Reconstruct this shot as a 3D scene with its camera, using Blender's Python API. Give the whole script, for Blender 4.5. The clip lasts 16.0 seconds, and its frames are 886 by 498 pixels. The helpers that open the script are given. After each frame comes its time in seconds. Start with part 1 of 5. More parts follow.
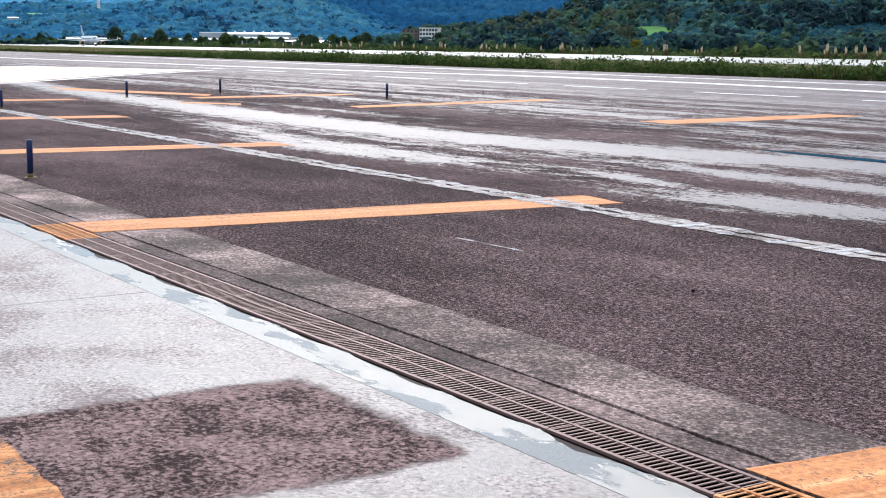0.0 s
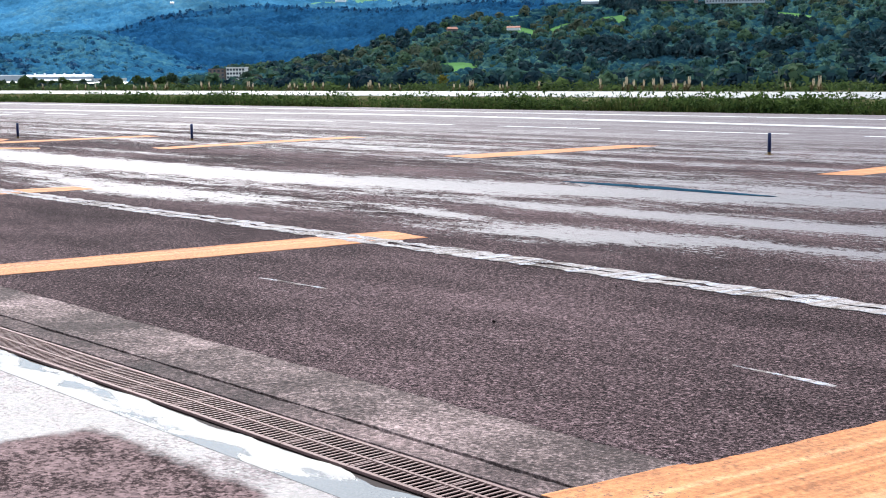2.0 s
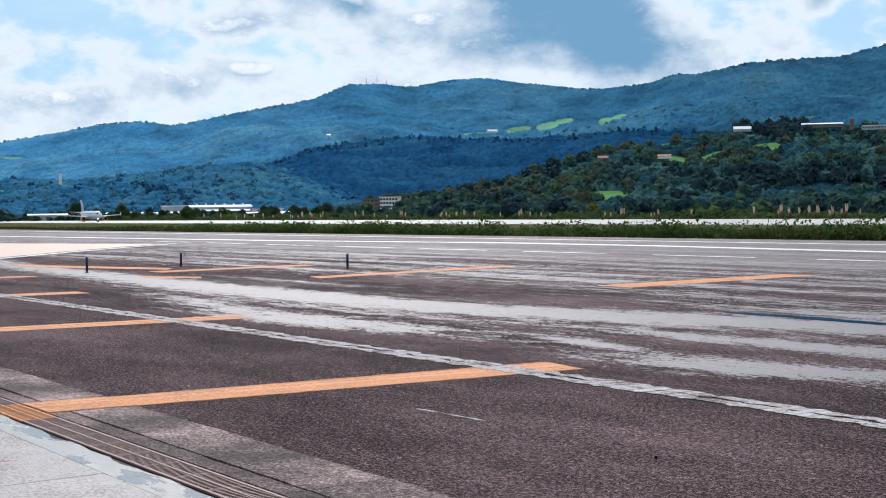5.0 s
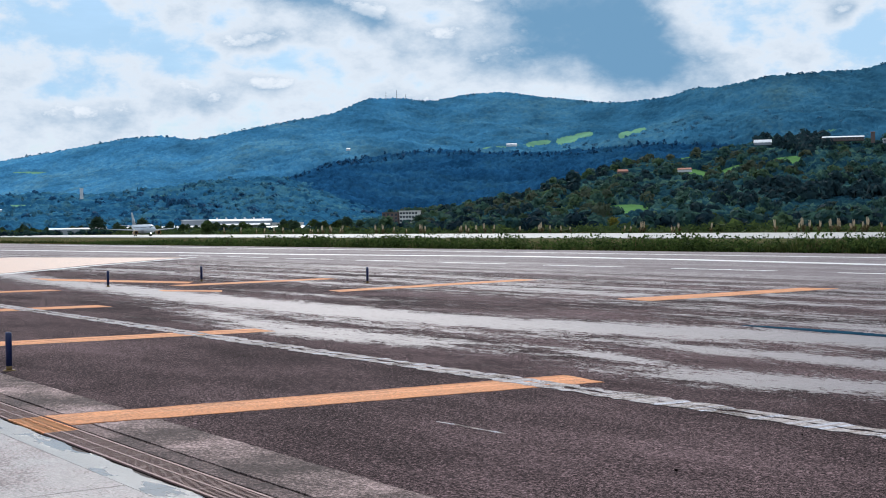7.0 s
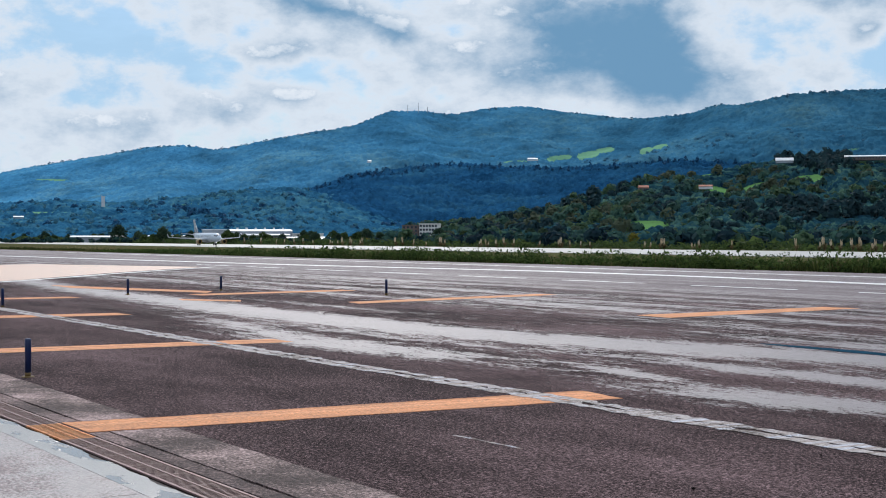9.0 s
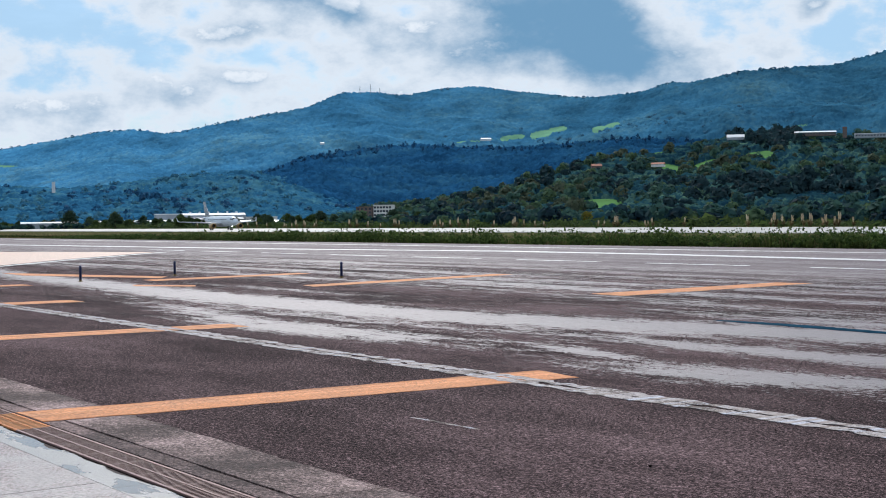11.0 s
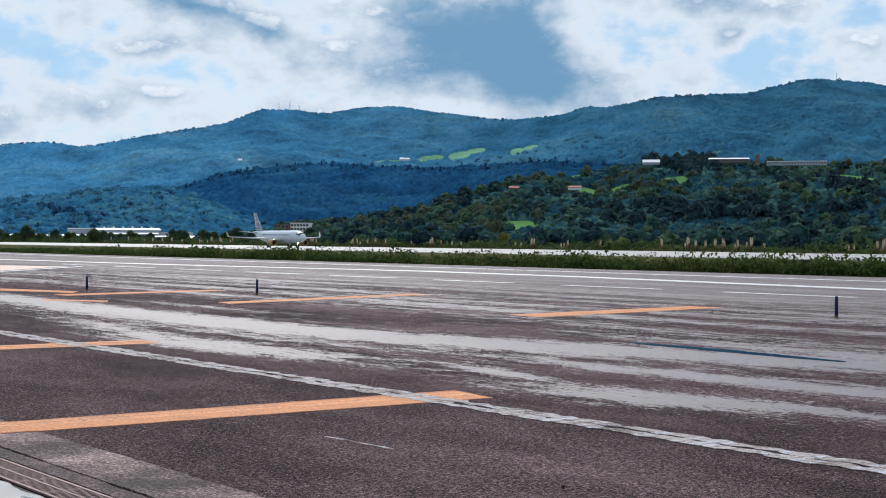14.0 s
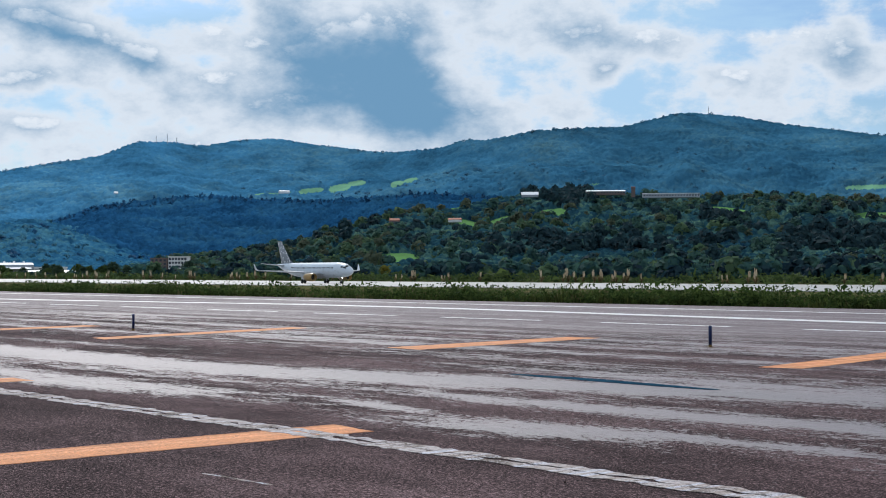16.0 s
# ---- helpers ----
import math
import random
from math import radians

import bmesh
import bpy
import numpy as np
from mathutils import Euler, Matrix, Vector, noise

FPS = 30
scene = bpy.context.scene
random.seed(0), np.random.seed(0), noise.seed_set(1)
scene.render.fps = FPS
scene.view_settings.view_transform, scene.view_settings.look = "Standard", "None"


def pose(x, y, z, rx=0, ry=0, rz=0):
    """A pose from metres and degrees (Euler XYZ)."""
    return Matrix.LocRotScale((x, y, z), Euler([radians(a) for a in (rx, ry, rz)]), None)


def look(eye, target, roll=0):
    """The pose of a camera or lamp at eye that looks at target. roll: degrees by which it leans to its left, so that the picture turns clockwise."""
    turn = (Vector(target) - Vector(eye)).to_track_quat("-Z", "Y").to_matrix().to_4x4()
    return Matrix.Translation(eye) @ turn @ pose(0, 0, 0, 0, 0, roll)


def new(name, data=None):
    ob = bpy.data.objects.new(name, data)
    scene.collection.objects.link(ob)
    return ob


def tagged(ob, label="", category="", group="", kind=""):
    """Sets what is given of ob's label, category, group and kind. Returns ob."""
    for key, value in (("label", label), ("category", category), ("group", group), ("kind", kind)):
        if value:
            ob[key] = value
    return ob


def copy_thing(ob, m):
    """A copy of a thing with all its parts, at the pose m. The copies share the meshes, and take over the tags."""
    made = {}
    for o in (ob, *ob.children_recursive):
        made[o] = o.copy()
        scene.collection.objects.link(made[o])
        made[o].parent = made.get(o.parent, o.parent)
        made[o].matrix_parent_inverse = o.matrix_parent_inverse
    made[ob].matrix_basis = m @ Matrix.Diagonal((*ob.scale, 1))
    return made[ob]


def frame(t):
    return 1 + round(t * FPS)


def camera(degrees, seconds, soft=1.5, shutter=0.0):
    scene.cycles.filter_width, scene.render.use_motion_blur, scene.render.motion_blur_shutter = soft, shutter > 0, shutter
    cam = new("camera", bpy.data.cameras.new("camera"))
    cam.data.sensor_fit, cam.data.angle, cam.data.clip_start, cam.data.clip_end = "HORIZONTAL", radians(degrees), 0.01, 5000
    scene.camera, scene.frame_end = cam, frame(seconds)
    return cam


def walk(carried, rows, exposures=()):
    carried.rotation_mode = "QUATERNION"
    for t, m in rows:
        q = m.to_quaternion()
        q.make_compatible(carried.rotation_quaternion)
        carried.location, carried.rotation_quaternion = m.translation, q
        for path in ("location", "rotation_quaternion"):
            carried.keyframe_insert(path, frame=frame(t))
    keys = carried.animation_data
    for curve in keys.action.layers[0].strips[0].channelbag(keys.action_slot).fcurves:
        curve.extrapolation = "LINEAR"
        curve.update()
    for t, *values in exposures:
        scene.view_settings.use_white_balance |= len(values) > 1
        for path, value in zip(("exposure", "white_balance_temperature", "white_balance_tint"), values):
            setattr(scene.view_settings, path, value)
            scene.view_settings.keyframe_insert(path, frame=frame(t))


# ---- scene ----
cam = camera(36.0, 16.0, soft=1.0)
# seconds, eye, then yaw to the left, pitch up and roll in degrees: a standing person with a hand-held camera
PATH = [
    (0, -0.030, 0.015, 1.625, -0.043, -8.623, 0.42),
    (0.2, 0.034, -0.007, 1.649, 0.036, -8.372, -0.12),
    (0.5, 0.033, -0.010, 1.624, -1.305, -7.946, -1.26),
    (0.7, 0.010, -0.042, 1.620, -2.150, -8.685, -3.12),
    (0.8, 0.035, -0.013, 1.658, -0.590, -9.311, -3.09),
    (1, 0.047, -0.006, 1.641, -0.323, -9.936, -3.74),
    (1.2, 0.052, -0.008, 1.659, 0.191, -9.224, -2.11),
    (1.5, 0.033, 0.005, 1.638, -2.521, -7.496, -1.10),
    (1.7, -0.003, 0.014, 1.669, -3.819, -7.299, -0.36),
    (1.9, 0.065, -0.002, 1.621, -4.181, -7.735, -1.28),
    (2, 0.062, 0.001, 1.626, -7.885, -7.078, -0.53),
    (2.1, 0.032, 0.008, 1.672, -7.755, -7.033, -0.80),
    (2.2, 0.020, 0.007, 1.670, -7.112, -6.007, -1.50),
    (2.3, 0.026, -0.001, 1.666, -6.784, -4.905, -1.95),
    (2.5, 0.030, 0.006, 1.663, -4.793, -3.540, -1.13),
    (2.8, 0.020, 0.001, 1.670, -5.513, -4.674, -0.68),
    (3, 0.015, -0.002, 1.640, -4.520, -3.254, -0.40),
    (3.5, 0.023, 0.000, 1.657, -3.844, -2.285, -0.09),
    (4, 0.010, 0.012, 1.650, -1.932, -1.704, -0.95),
    (4.2, 0.001, 0.021, 1.655, -1.889, -1.840, -0.91),
    (6.5, 0.004, 0.008, 1.652, -0.847, -1.053, -0.75),
    (7, -0.000, -0.008, 1.649, -0.805, -1.040, -0.87),
    (7.5, -0.005, 0.012, 1.647, -0.973, -1.509, -0.88),
    (8, -0.011, 0.009, 1.647, -0.987, -1.873, -0.75),
    (8.5, -0.009, -0.002, 1.659, -0.751, -0.651, -0.65),
    (9, -0.001, -0.000, 1.650, 0.007, -0.480, 0.01),
    (9.5, -0.002, -0.002, 1.644, -0.904, -0.673, -0.20),
    (9.7, -0.008, 0.010, 1.651, -1.008, -0.864, -0.39),
    (11.8, -0.003, -0.001, 1.662, -2.513, -1.319, -0.52),
    (12, -0.013, -0.002, 1.654, -2.659, -1.179, -0.27),
    (12.5, -0.009, -0.001, 1.662, -3.735, -0.707, 0.57),
    (13, -0.001, 0.001, 1.654, -4.702, -0.823, 0.41),
    (13.5, -0.002, 0.002, 1.664, -4.239, -0.172, 0.21),
    (14, -0.005, 0.010, 1.656, -5.380, -0.487, 0.17),
    (14.5, -0.006, 0.004, 1.661, -5.842, -0.675, -0.20),
    (15, 0.001, 0.004, 1.659, -6.708, 0.015, -0.02),
    (15.5, 0.010, 0.007, 1.660, -8.768, -0.462, -0.09),
    (16, 0.011, 0.007, 1.660, -10.390, 0.877, -0.19),
]


def aim(x, y, z, yaw, pitch, roll):
    a, p = radians(yaw), radians(pitch)
    ahead = Vector((-math.sin(a) * math.cos(p), math.cos(a) * math.cos(p), math.sin(p)))
    return look((x, y, z), Vector((x, y, z)) + ahead, roll)


STOPS = [(0, 0.40), (1.2, 0.47), (2.0, 0.62), (2.6, 0.72), (3.0, 0.66), (3.5, 0.42), (4.0, 0.12), (4.2, 0.08), (6.5, -0.08), (9.0, -0.22), (12, -0.12), (16, -0.2)]
walk(cam, [(r[0], aim(*r[1:])) for r in PATH], [(t, e, 6280, 12) for t, e in STOPS])

# ---- light: high sun ahead behind broken cloud ----
SUN_AZ, SUN_EL = -4.0, 42.0
world = bpy.data.worlds.new("sky")
scene.world = world
world.use_nodes = True
WN, WL = world.node_tree.nodes, world.node_tree.links
WN.clear()


def wmath(op, a, b=None, c=None):
    n = WN.new("ShaderNodeMath")
    n.operation = op
    for i, v in enumerate((a, b, c)):
        if v is None:
            continue
        if isinstance(v, (int, float)):
            n.inputs[i].default_value = v
        else:
            WL.new(v, n.inputs[i])
    return n.outputs[0]


def build_sky():
    tc = WN.new("ShaderNodeTexCoord")
    sep = WN.new("ShaderNodeSeparateXYZ")
    WL.new(tc.outputs["Generated"], sep.inputs[0])
    x, y, z = sep.outputs
    az = wmath("MULTIPLY", wmath("ARCTAN2", x, y), 57.2958)
    el = wmath("MULTIPLY", wmath("ARCSINE", z), 57.2958)
    sky = WN.new("ShaderNodeTexSky")
    sky.sky_type, sky.sun_disc = "NISHITA", False
    sky.sun_elevation, sky.sun_rotation = radians(SUN_EL), radians(SUN_AZ)
    sky.air_density, sky.dust_density, sky.ozone_density = 1.0, 1.5, 2.0
    # cloud density: fractal noise in degrees of sky, plus the large cloud masses
    def field(scale, sx, sy, detail, off, rough=0.55):
        comb = WN.new("ShaderNodeCombineXYZ")
        WL.new(wmath("MULTIPLY", az, sx), comb.inputs[0])
        WL.new(wmath("MULTIPLY", el, sy), comb.inputs[1])
        comb.inputs[2].default_value = off
        n = WN.new("ShaderNodeTexNoise")
        n.inputs["Scale"].default_value = scale
        n.inputs["Detail"].default_value = detail
        n.inputs["Roughness"].default_value = rough
        WL.new(comb.outputs[0], n.inputs["Vector"])
        return n.outputs["Fac"]
    def density(az_, el_):
        def f2(scale, sx, sy, detail, off, rough):
            comb = WN.new("ShaderNodeCombineXYZ")
            WL.new(wmath("MULTIPLY", az_, sx), comb.inputs[0])
            WL.new(wmath("MULTIPLY", el_, sy), comb.inputs[1])
            comb.inputs[2].default_value = off
            n = WN.new("ShaderNodeTexNoise")
            n.inputs["Scale"].default_value = scale
            n.inputs["Detail"].default_value = detail
            n.inputs["Roughness"].default_value = rough
            WL.new(comb.outputs[0], n.inputs["Vector"])
            return n.outputs["Fac"]
        big = f2(0.15, 1.0, 1.7, 3, 3.1, 0.45)
        fine = f2(0.40, 1.0, 1.6, 9, 7.7, 0.6)
        d = wmath("MULTIPLY_ADD", wmath("SUBTRACT", big, 0.5), 1.1, wmath("MULTIPLY", wmath("SUBTRACT", fine, 0.47), 1.5))
        d = wmath("ADD", d, 0.03)
        for ba, be, sa, se, tilt, amount in CLOUDS:
            da, de = wmath("SUBTRACT", az_, ba), wmath("SUBTRACT", el_, be)
            c, s = math.cos(radians(tilt)), math.sin(radians(tilt))
            p = wmath("MULTIPLY_ADD", da, c / sa, wmath("MULTIPLY", de, s / sa))
            q = wmath("MULTIPLY_ADD", de, c / se, wmath("MULTIPLY", da, -s / se))
            r2 = wmath("MULTIPLY_ADD", p, p, wmath("MULTIPLY", q, q))
            d = wmath("MULTIPLY_ADD", wmath("POWER", 2.718, wmath("MULTIPLY", r2, -1.0)), amount, d)
        return d

    dens = density(az, el)
    above = density(wmath("ADD", az, -0.35), wmath("ADD", el, 0.55))
    wisp = field(0.085, 1.0, 4.5, 7, 1.3, 0.6)

    def smooth(v, lo, hi):
        n = WN.new("ShaderNodeMapRange")
        n.interpolation_type = "SMOOTHSTEP"
        n.inputs["From Min"].default_value, n.inputs["From Max"].default_value = lo, hi
        WL.new(v, n.inputs["Value"])
        return n.outputs["Result"]

    def blend(f, a_, b_):
        n = WN.new("ShaderNodeMix")
        n.data_type = "RGBA"
        WL.new(f, n.inputs[0])
        for v, s in ((a_, n.inputs[6]), (b_, n.inputs[7])):
            if isinstance(v, tuple):
                s.default_value = (*v, 1)
            else:
                WL.new(v, s)
        return n.outputs[2]

    gain = WN.new("ShaderNodeVectorMath")
    gain.operation = "MULTIPLY"
    gain.inputs[1].default_value = (SKY * 0.64, SKY * 0.86, SKY * 1.06)
    WL.new(sky.outputs[0], gain.inputs[0])
    lit = smooth(wmath("SUBTRACT", dens, above), 0.05, 0.5)
    thin = smooth(dens, 0.93, -0.02)
    light = wmath("MAXIMUM", wmath("MULTIPLY", wmath("MULTIPLY", lit, 0.86), smooth(dens, 1.25, 0.4)), wmath("MULTIPLY", thin, 0.80))
    cloud = blend(light, (0.185, 0.375, 0.57), (1.02, 1.07, 1.10))
    veil = blend(smooth(wisp, 0.34, 0.62), gain.outputs[0], (0.49, 0.74, 0.97))
    col = blend(smooth(dens, -0.22, 0.16), veil, cloud)
    bg = WN.new("ShaderNodeBackground")
    bg.inputs["Strength"].default_value = 1.0
    # the veiled sun brightens the cloud round it
    way = WN.new("ShaderNodeVectorMath")
    way.operation = "DOT_PRODUCT"
    way.inputs[1].default_value = (math.sin(radians(SUN_AZ)) * math.cos(radians(SUN_EL)), math.cos(radians(SUN_AZ)) * math.cos(radians(SUN_EL)), math.sin(radians(SUN_EL)))
    WL.new(tc.outputs["Generated"], way.inputs[0])
    halo = wmath("MULTIPLY_ADD", smooth(way.outputs["Value"], 0.84, 1.0), 0.8, 1.0)
    lift = WN.new("ShaderNodeVectorMath")
    lift.operation = "SCALE"
    WL.new(col, lift.inputs[0])
    WL.new(halo, lift.inputs["Scale"])
    WL.new(lift.outputs[0], bg.inputs["Color"])
    out = WN.new("ShaderNodeOutputWorld")
    WL.new(bg.outputs[0], out.inputs["Surface"])


SKY = 0.1
# azimuth, elevation, half sizes along and across, tilt, amount
CLOUDS = [
    (6.6, 8.7, 5.0, 1.9, -14, 0.86), (9.4, 6.4, 3.6, 1.6, -24, 0.72), (-3.6, 9.2, 4.2, 0.62, -17, 0.62), (17.3, 9.7, 3.2, 0.75, -5, 0.66), (17.2, 8.2, 0.8, 0.5, 0, 0.5),
    (3.0, 6.9, 2.6, 1.0, -16, 0.34), (26.6, 8.6, 1.7, 1.1, -30, 0.45), (-7.2, 7.7, 2.2, 0.45, 4, 0.45), (-12.3, 8.9, 0.9, 0.4, -30, 0.42), (-6.5, 5.9, 1.1, 0.45, -10, 0.34),
    (-13.5, 4.9, 4.5, 0.7, 3, 0.34), (0.7, 10.5, 1.8, 0.5, 0, -0.5), (-14.5, 8.2, 4.0, 1.1, 0, -0.36), (23.4, 10.3, 2.4, 0.8, 0, -0.5), (22.2, 7.9, 1.1, 0.35, -12, 0.4),
    # the last is an unseen thin cloud, added to brighten the wet apron
    (13.4, 7.6, 1.3, 1.4, -60, -0.22), (-4.0, 22.0, 22.0, 7.0, 0, 0.1),
]
build_sky()

sun = new("sun", bpy.data.lights.new("sun", "SUN"))
sun.data.energy, sun.data.angle, sun.data.color = 2.5, radians(1.0), (1.0, 0.93, 0.84)
sa, se = radians(SUN_AZ), radians(SUN_EL)
sun.matrix_basis = look((0, 0, 50), Vector((0, 0, 50)) - Vector((math.sin(sa) * math.cos(se), math.cos(sa) * math.cos(se), math.sin(se))))

# ---- materials ----
def link(nt, a, b):
    nt.links.new(a, b)


class Mat:
    """A node material with short-hand for maths, noise and ramps."""

    def __init__(self, name, coord="Object"):
        self.m = bpy.data.materials.new(name)
        self.m.use_nodes = True
        self.nt = self.m.node_tree
        self.bsdf = self.nt.nodes["Principled BSDF"]
        tc = self.nt.nodes.new("ShaderNodeTexCoord")
        self.co = tc.outputs[coord]

    def put(self, name, v):
        s = self.bsdf.inputs[name]
        if isinstance(v, (int, float)):
            s.default_value = v
        elif isinstance(v, tuple):
            s.default_value = (*v, 1)
        else:
            self.nt.links.new(v, s)
        return self

    def math(self, op, a, b=None, c=None, clamp=False):
        n = self.nt.nodes.new("ShaderNodeMath")
        n.operation, n.use_clamp = op, clamp
        for i, v in enumerate((a, b, c)):
            if isinstance(v, (int, float)):
                n.inputs[i].default_value = v
            elif v is not None:
                self.nt.links.new(v, n.inputs[i])
        return n.outputs[0]

    def scaled(self, sx, sy, sz, off=(0, 0, 0)):
        n = self.nt.nodes.new("ShaderNodeMapping")
        n.inputs["Scale"].default_value = (sx, sy, sz)
        n.inputs["Location"].default_value = off
        self.nt.links.new(self.co, n.inputs["Vector"])
        return n.outputs[0]

    def noise(self, scale, detail=4, rough=0.55, vec=None, warp=0.0):
        n = self.nt.nodes.new("ShaderNodeTexNoise")
        n.inputs["Scale"].default_value = scale
        n.inputs["Detail"].default_value = detail
        n.inputs["Roughness"].default_value = rough
        n.inputs["Distortion"].default_value = warp
        self.nt.links.new(vec or self.co, n.inputs["Vector"])
        return n.outputs["Fac"]

    def cells(self, scale, out="Distance", vec=None):
        n = self.nt.nodes.new("ShaderNodeTexVoronoi")
        n.inputs["Scale"].default_value = scale
        self.nt.links.new(vec or self.co, n.inputs["Vector"])
        return n.outputs[out]

    def ramp(self, fac, *stops):
        n = self.nt.nodes.new("ShaderNodeValToRGB")
        e = n.color_ramp.elements
        for i, (p, col) in enumerate(stops):
            el = e[i] if i < 2 else e.new(p)
            el.position = p
            el.color = (*col, 1) if isinstance(col, tuple) else (col, col, col, 1)
        self.nt.links.new(fac, n.inputs[0])
        return n.outputs[0]

    def step(self, v, a, b):
        n = self.nt.nodes.new("ShaderNodeMapRange")
        n.interpolation_type = "SMOOTHSTEP"
        n.inputs["From Min"].default_value, n.inputs["From Max"].default_value = a, b
        self.nt.links.new(v, n.inputs["Value"])
        return n.outputs["Result"]

    def mix(self, f, a, b, mode="MIX"):
        n = self.nt.nodes.new("ShaderNodeMix")
        n.data_type, n.blend_type = "RGBA", mode
        for key, v in (("Factor", f), ("A", a), ("B", b)):
            s = [i for i in n.inputs if i.name == key and (key == "Factor" and i.type == "VALUE" or key != "Factor" and i.type == "RGBA")][0]
            if isinstance(v, (int, float)):
                s.default_value = v
            elif isinstance(v, tuple):
                s.default_value = (*v, 1)
            else:
                self.nt.links.new(v, s)
        return n.outputs["Result"] if False else [o for o in n.outputs if o.type == "RGBA"][0]

    def bump(self, h, strength=0.3, dist=0.01):
        n = self.nt.nodes.new("ShaderNodeBump")
        n.inputs["Strength"].default_value, n.inputs["Distance"].default_value = strength, dist
        self.nt.links.new(h, n.inputs["Height"])
        self.nt.links.new(n.outputs[0], self.bsdf.inputs["Normal"])
        return self

    def xyz(self):
        n = self.nt.nodes.new("ShaderNodeSeparateXYZ")
        self.nt.links.new(self.co, n.inputs[0])
        return n.outputs

    def line(self, v):
        n = self.nt.nodes.new("ShaderNodeCombineXYZ")
        self.nt.links.new(v, n.inputs[0])
        return n.outputs[0]

    def island(self):
        return self.nt.nodes.new("ShaderNodeNewGeometry").outputs["Random Per Island"]

    def random(self):
        return self.nt.nodes.new("ShaderNodeObjectInfo").outputs["Random"]


def plain(name, col, rough=0.6, metal=0.0, var=0.25, scale=3.0, fine=40.0, bump=0.1, dist=0.005, gloss=0.5):
    m = Mat(name)
    a = m.noise(scale, 5)
    b = m.noise(fine, 3)
    f = m.math("ADD", m.math("MULTIPLY", a, 0.65), m.math("MULTIPLY", b, 0.35))
    lo, hi = tuple(c * (1 - var) for c in col), tuple(min(1, c * (1 + var)) for c in col)
    m.put("Base Color", m.ramp(f, (0.3, lo), (0.7, hi))).put("Metallic", metal).put("Specular IOR Level", gloss)
    m.put("Roughness", m.math("MULTIPLY_ADD", a, 0.2, rough - 0.1))
    m.bump(b, bump, dist)
    return m.m


# sheets of water on the asphalt: along, across, half sizes, drift across per metre, depth
WET = [
    (-54.0, 15.0, 11.0, 0.9, -0.07, 0.95), (-37.0, 13.5, 10.0, 0.9, -0.03, 1.0), (-24.5, 12.9, 7.5, 1.1, 0.02, 1.05), (-15.8, 13.9, 5.0, 1.0, 0.16, 1.0), (-10.3, 15.4, 4.5, 0.8, 0.16, 0.95), (-12.0, 16.6, 6.0, 0.8, 0.0, 0.8),
    (-18.0, 10.15, 3.5, 0.8, 0.12, 1.0), (-23.2, 10.6, 3.5, 0.45, -0.10, 0.8), (-11.4, 12.5, 3.4, 0.42, 0.05, 0.9), (-6.8, 12.9, 4.0, 0.62, 0.08, 0.95),
    (-9.7, 10.4, 1.9, 0.66, 0.20, 1.05), (-12.7, 10.95, 1.4, 0.26, -0.12, 0.85), (-6.3, 11.05, 2.8, 0.30, 0.04, 0.85), (2.0, 12.0, 5.0, 1.0, 0.0, 0.8),
    (-29.0, 15.6, 5.0, 0.35, 0.0, 0.6), (-19.5, 11.6, 4.0, 0.30, 0.05, 0.5),
]


def wet_mask(m, s, c):
    """Ragged sheets of water near the edge line, streaks along the taxiway farther out."""
    far = m.step(c, 16.5, 19.0)
    v = m.math("MULTIPLY_ADD", far, 0.44, m.math("MULTIPLY_ADD", m.step(c, 8.0, 9.6), 0.8, -0.8))
    for s0, c0, hs, hc, drift, depth in WET:
        p = m.math("MULTIPLY", m.math("SUBTRACT", s, s0), 1 / hs)
        q = m.math("MULTIPLY", m.math("SUBTRACT", m.math("MULTIPLY_ADD", s, -drift, c), c0 - drift * s0), 1 / hc)
        r2 = m.math("MULTIPLY_ADD", p, p, m.math("MULTIPLY", q, q))
        v = m.math("MULTIPLY_ADD", m.math("POWER", 2.718, m.math("MULTIPLY", r2, -1.0)), depth, v)
    streak = m.noise(1.0, 5, 0.6, m.scaled(0.05, 0.9, 1))
    v = m.math("MULTIPLY_ADD", m.math("SUBTRACT", streak, 0.5), m.math("MULTIPLY_ADD", far, 2.1, 0.5), v)
    v = m.math("ADD", v, m.math("MULTIPLY_ADD", m.noise(1.0, 10, 0.78, m.scaled(1.1, 3.2, 1)), 3.6, -1.8))
    v = m.math("ADD", v, m.math("MULTIPLY_ADD", m.noise(1.0, 4, 0.8, m.scaled(12.0, 16.0, 1)), 3.2, -1.6))
    return m.step(v, 0.45, 0.60)


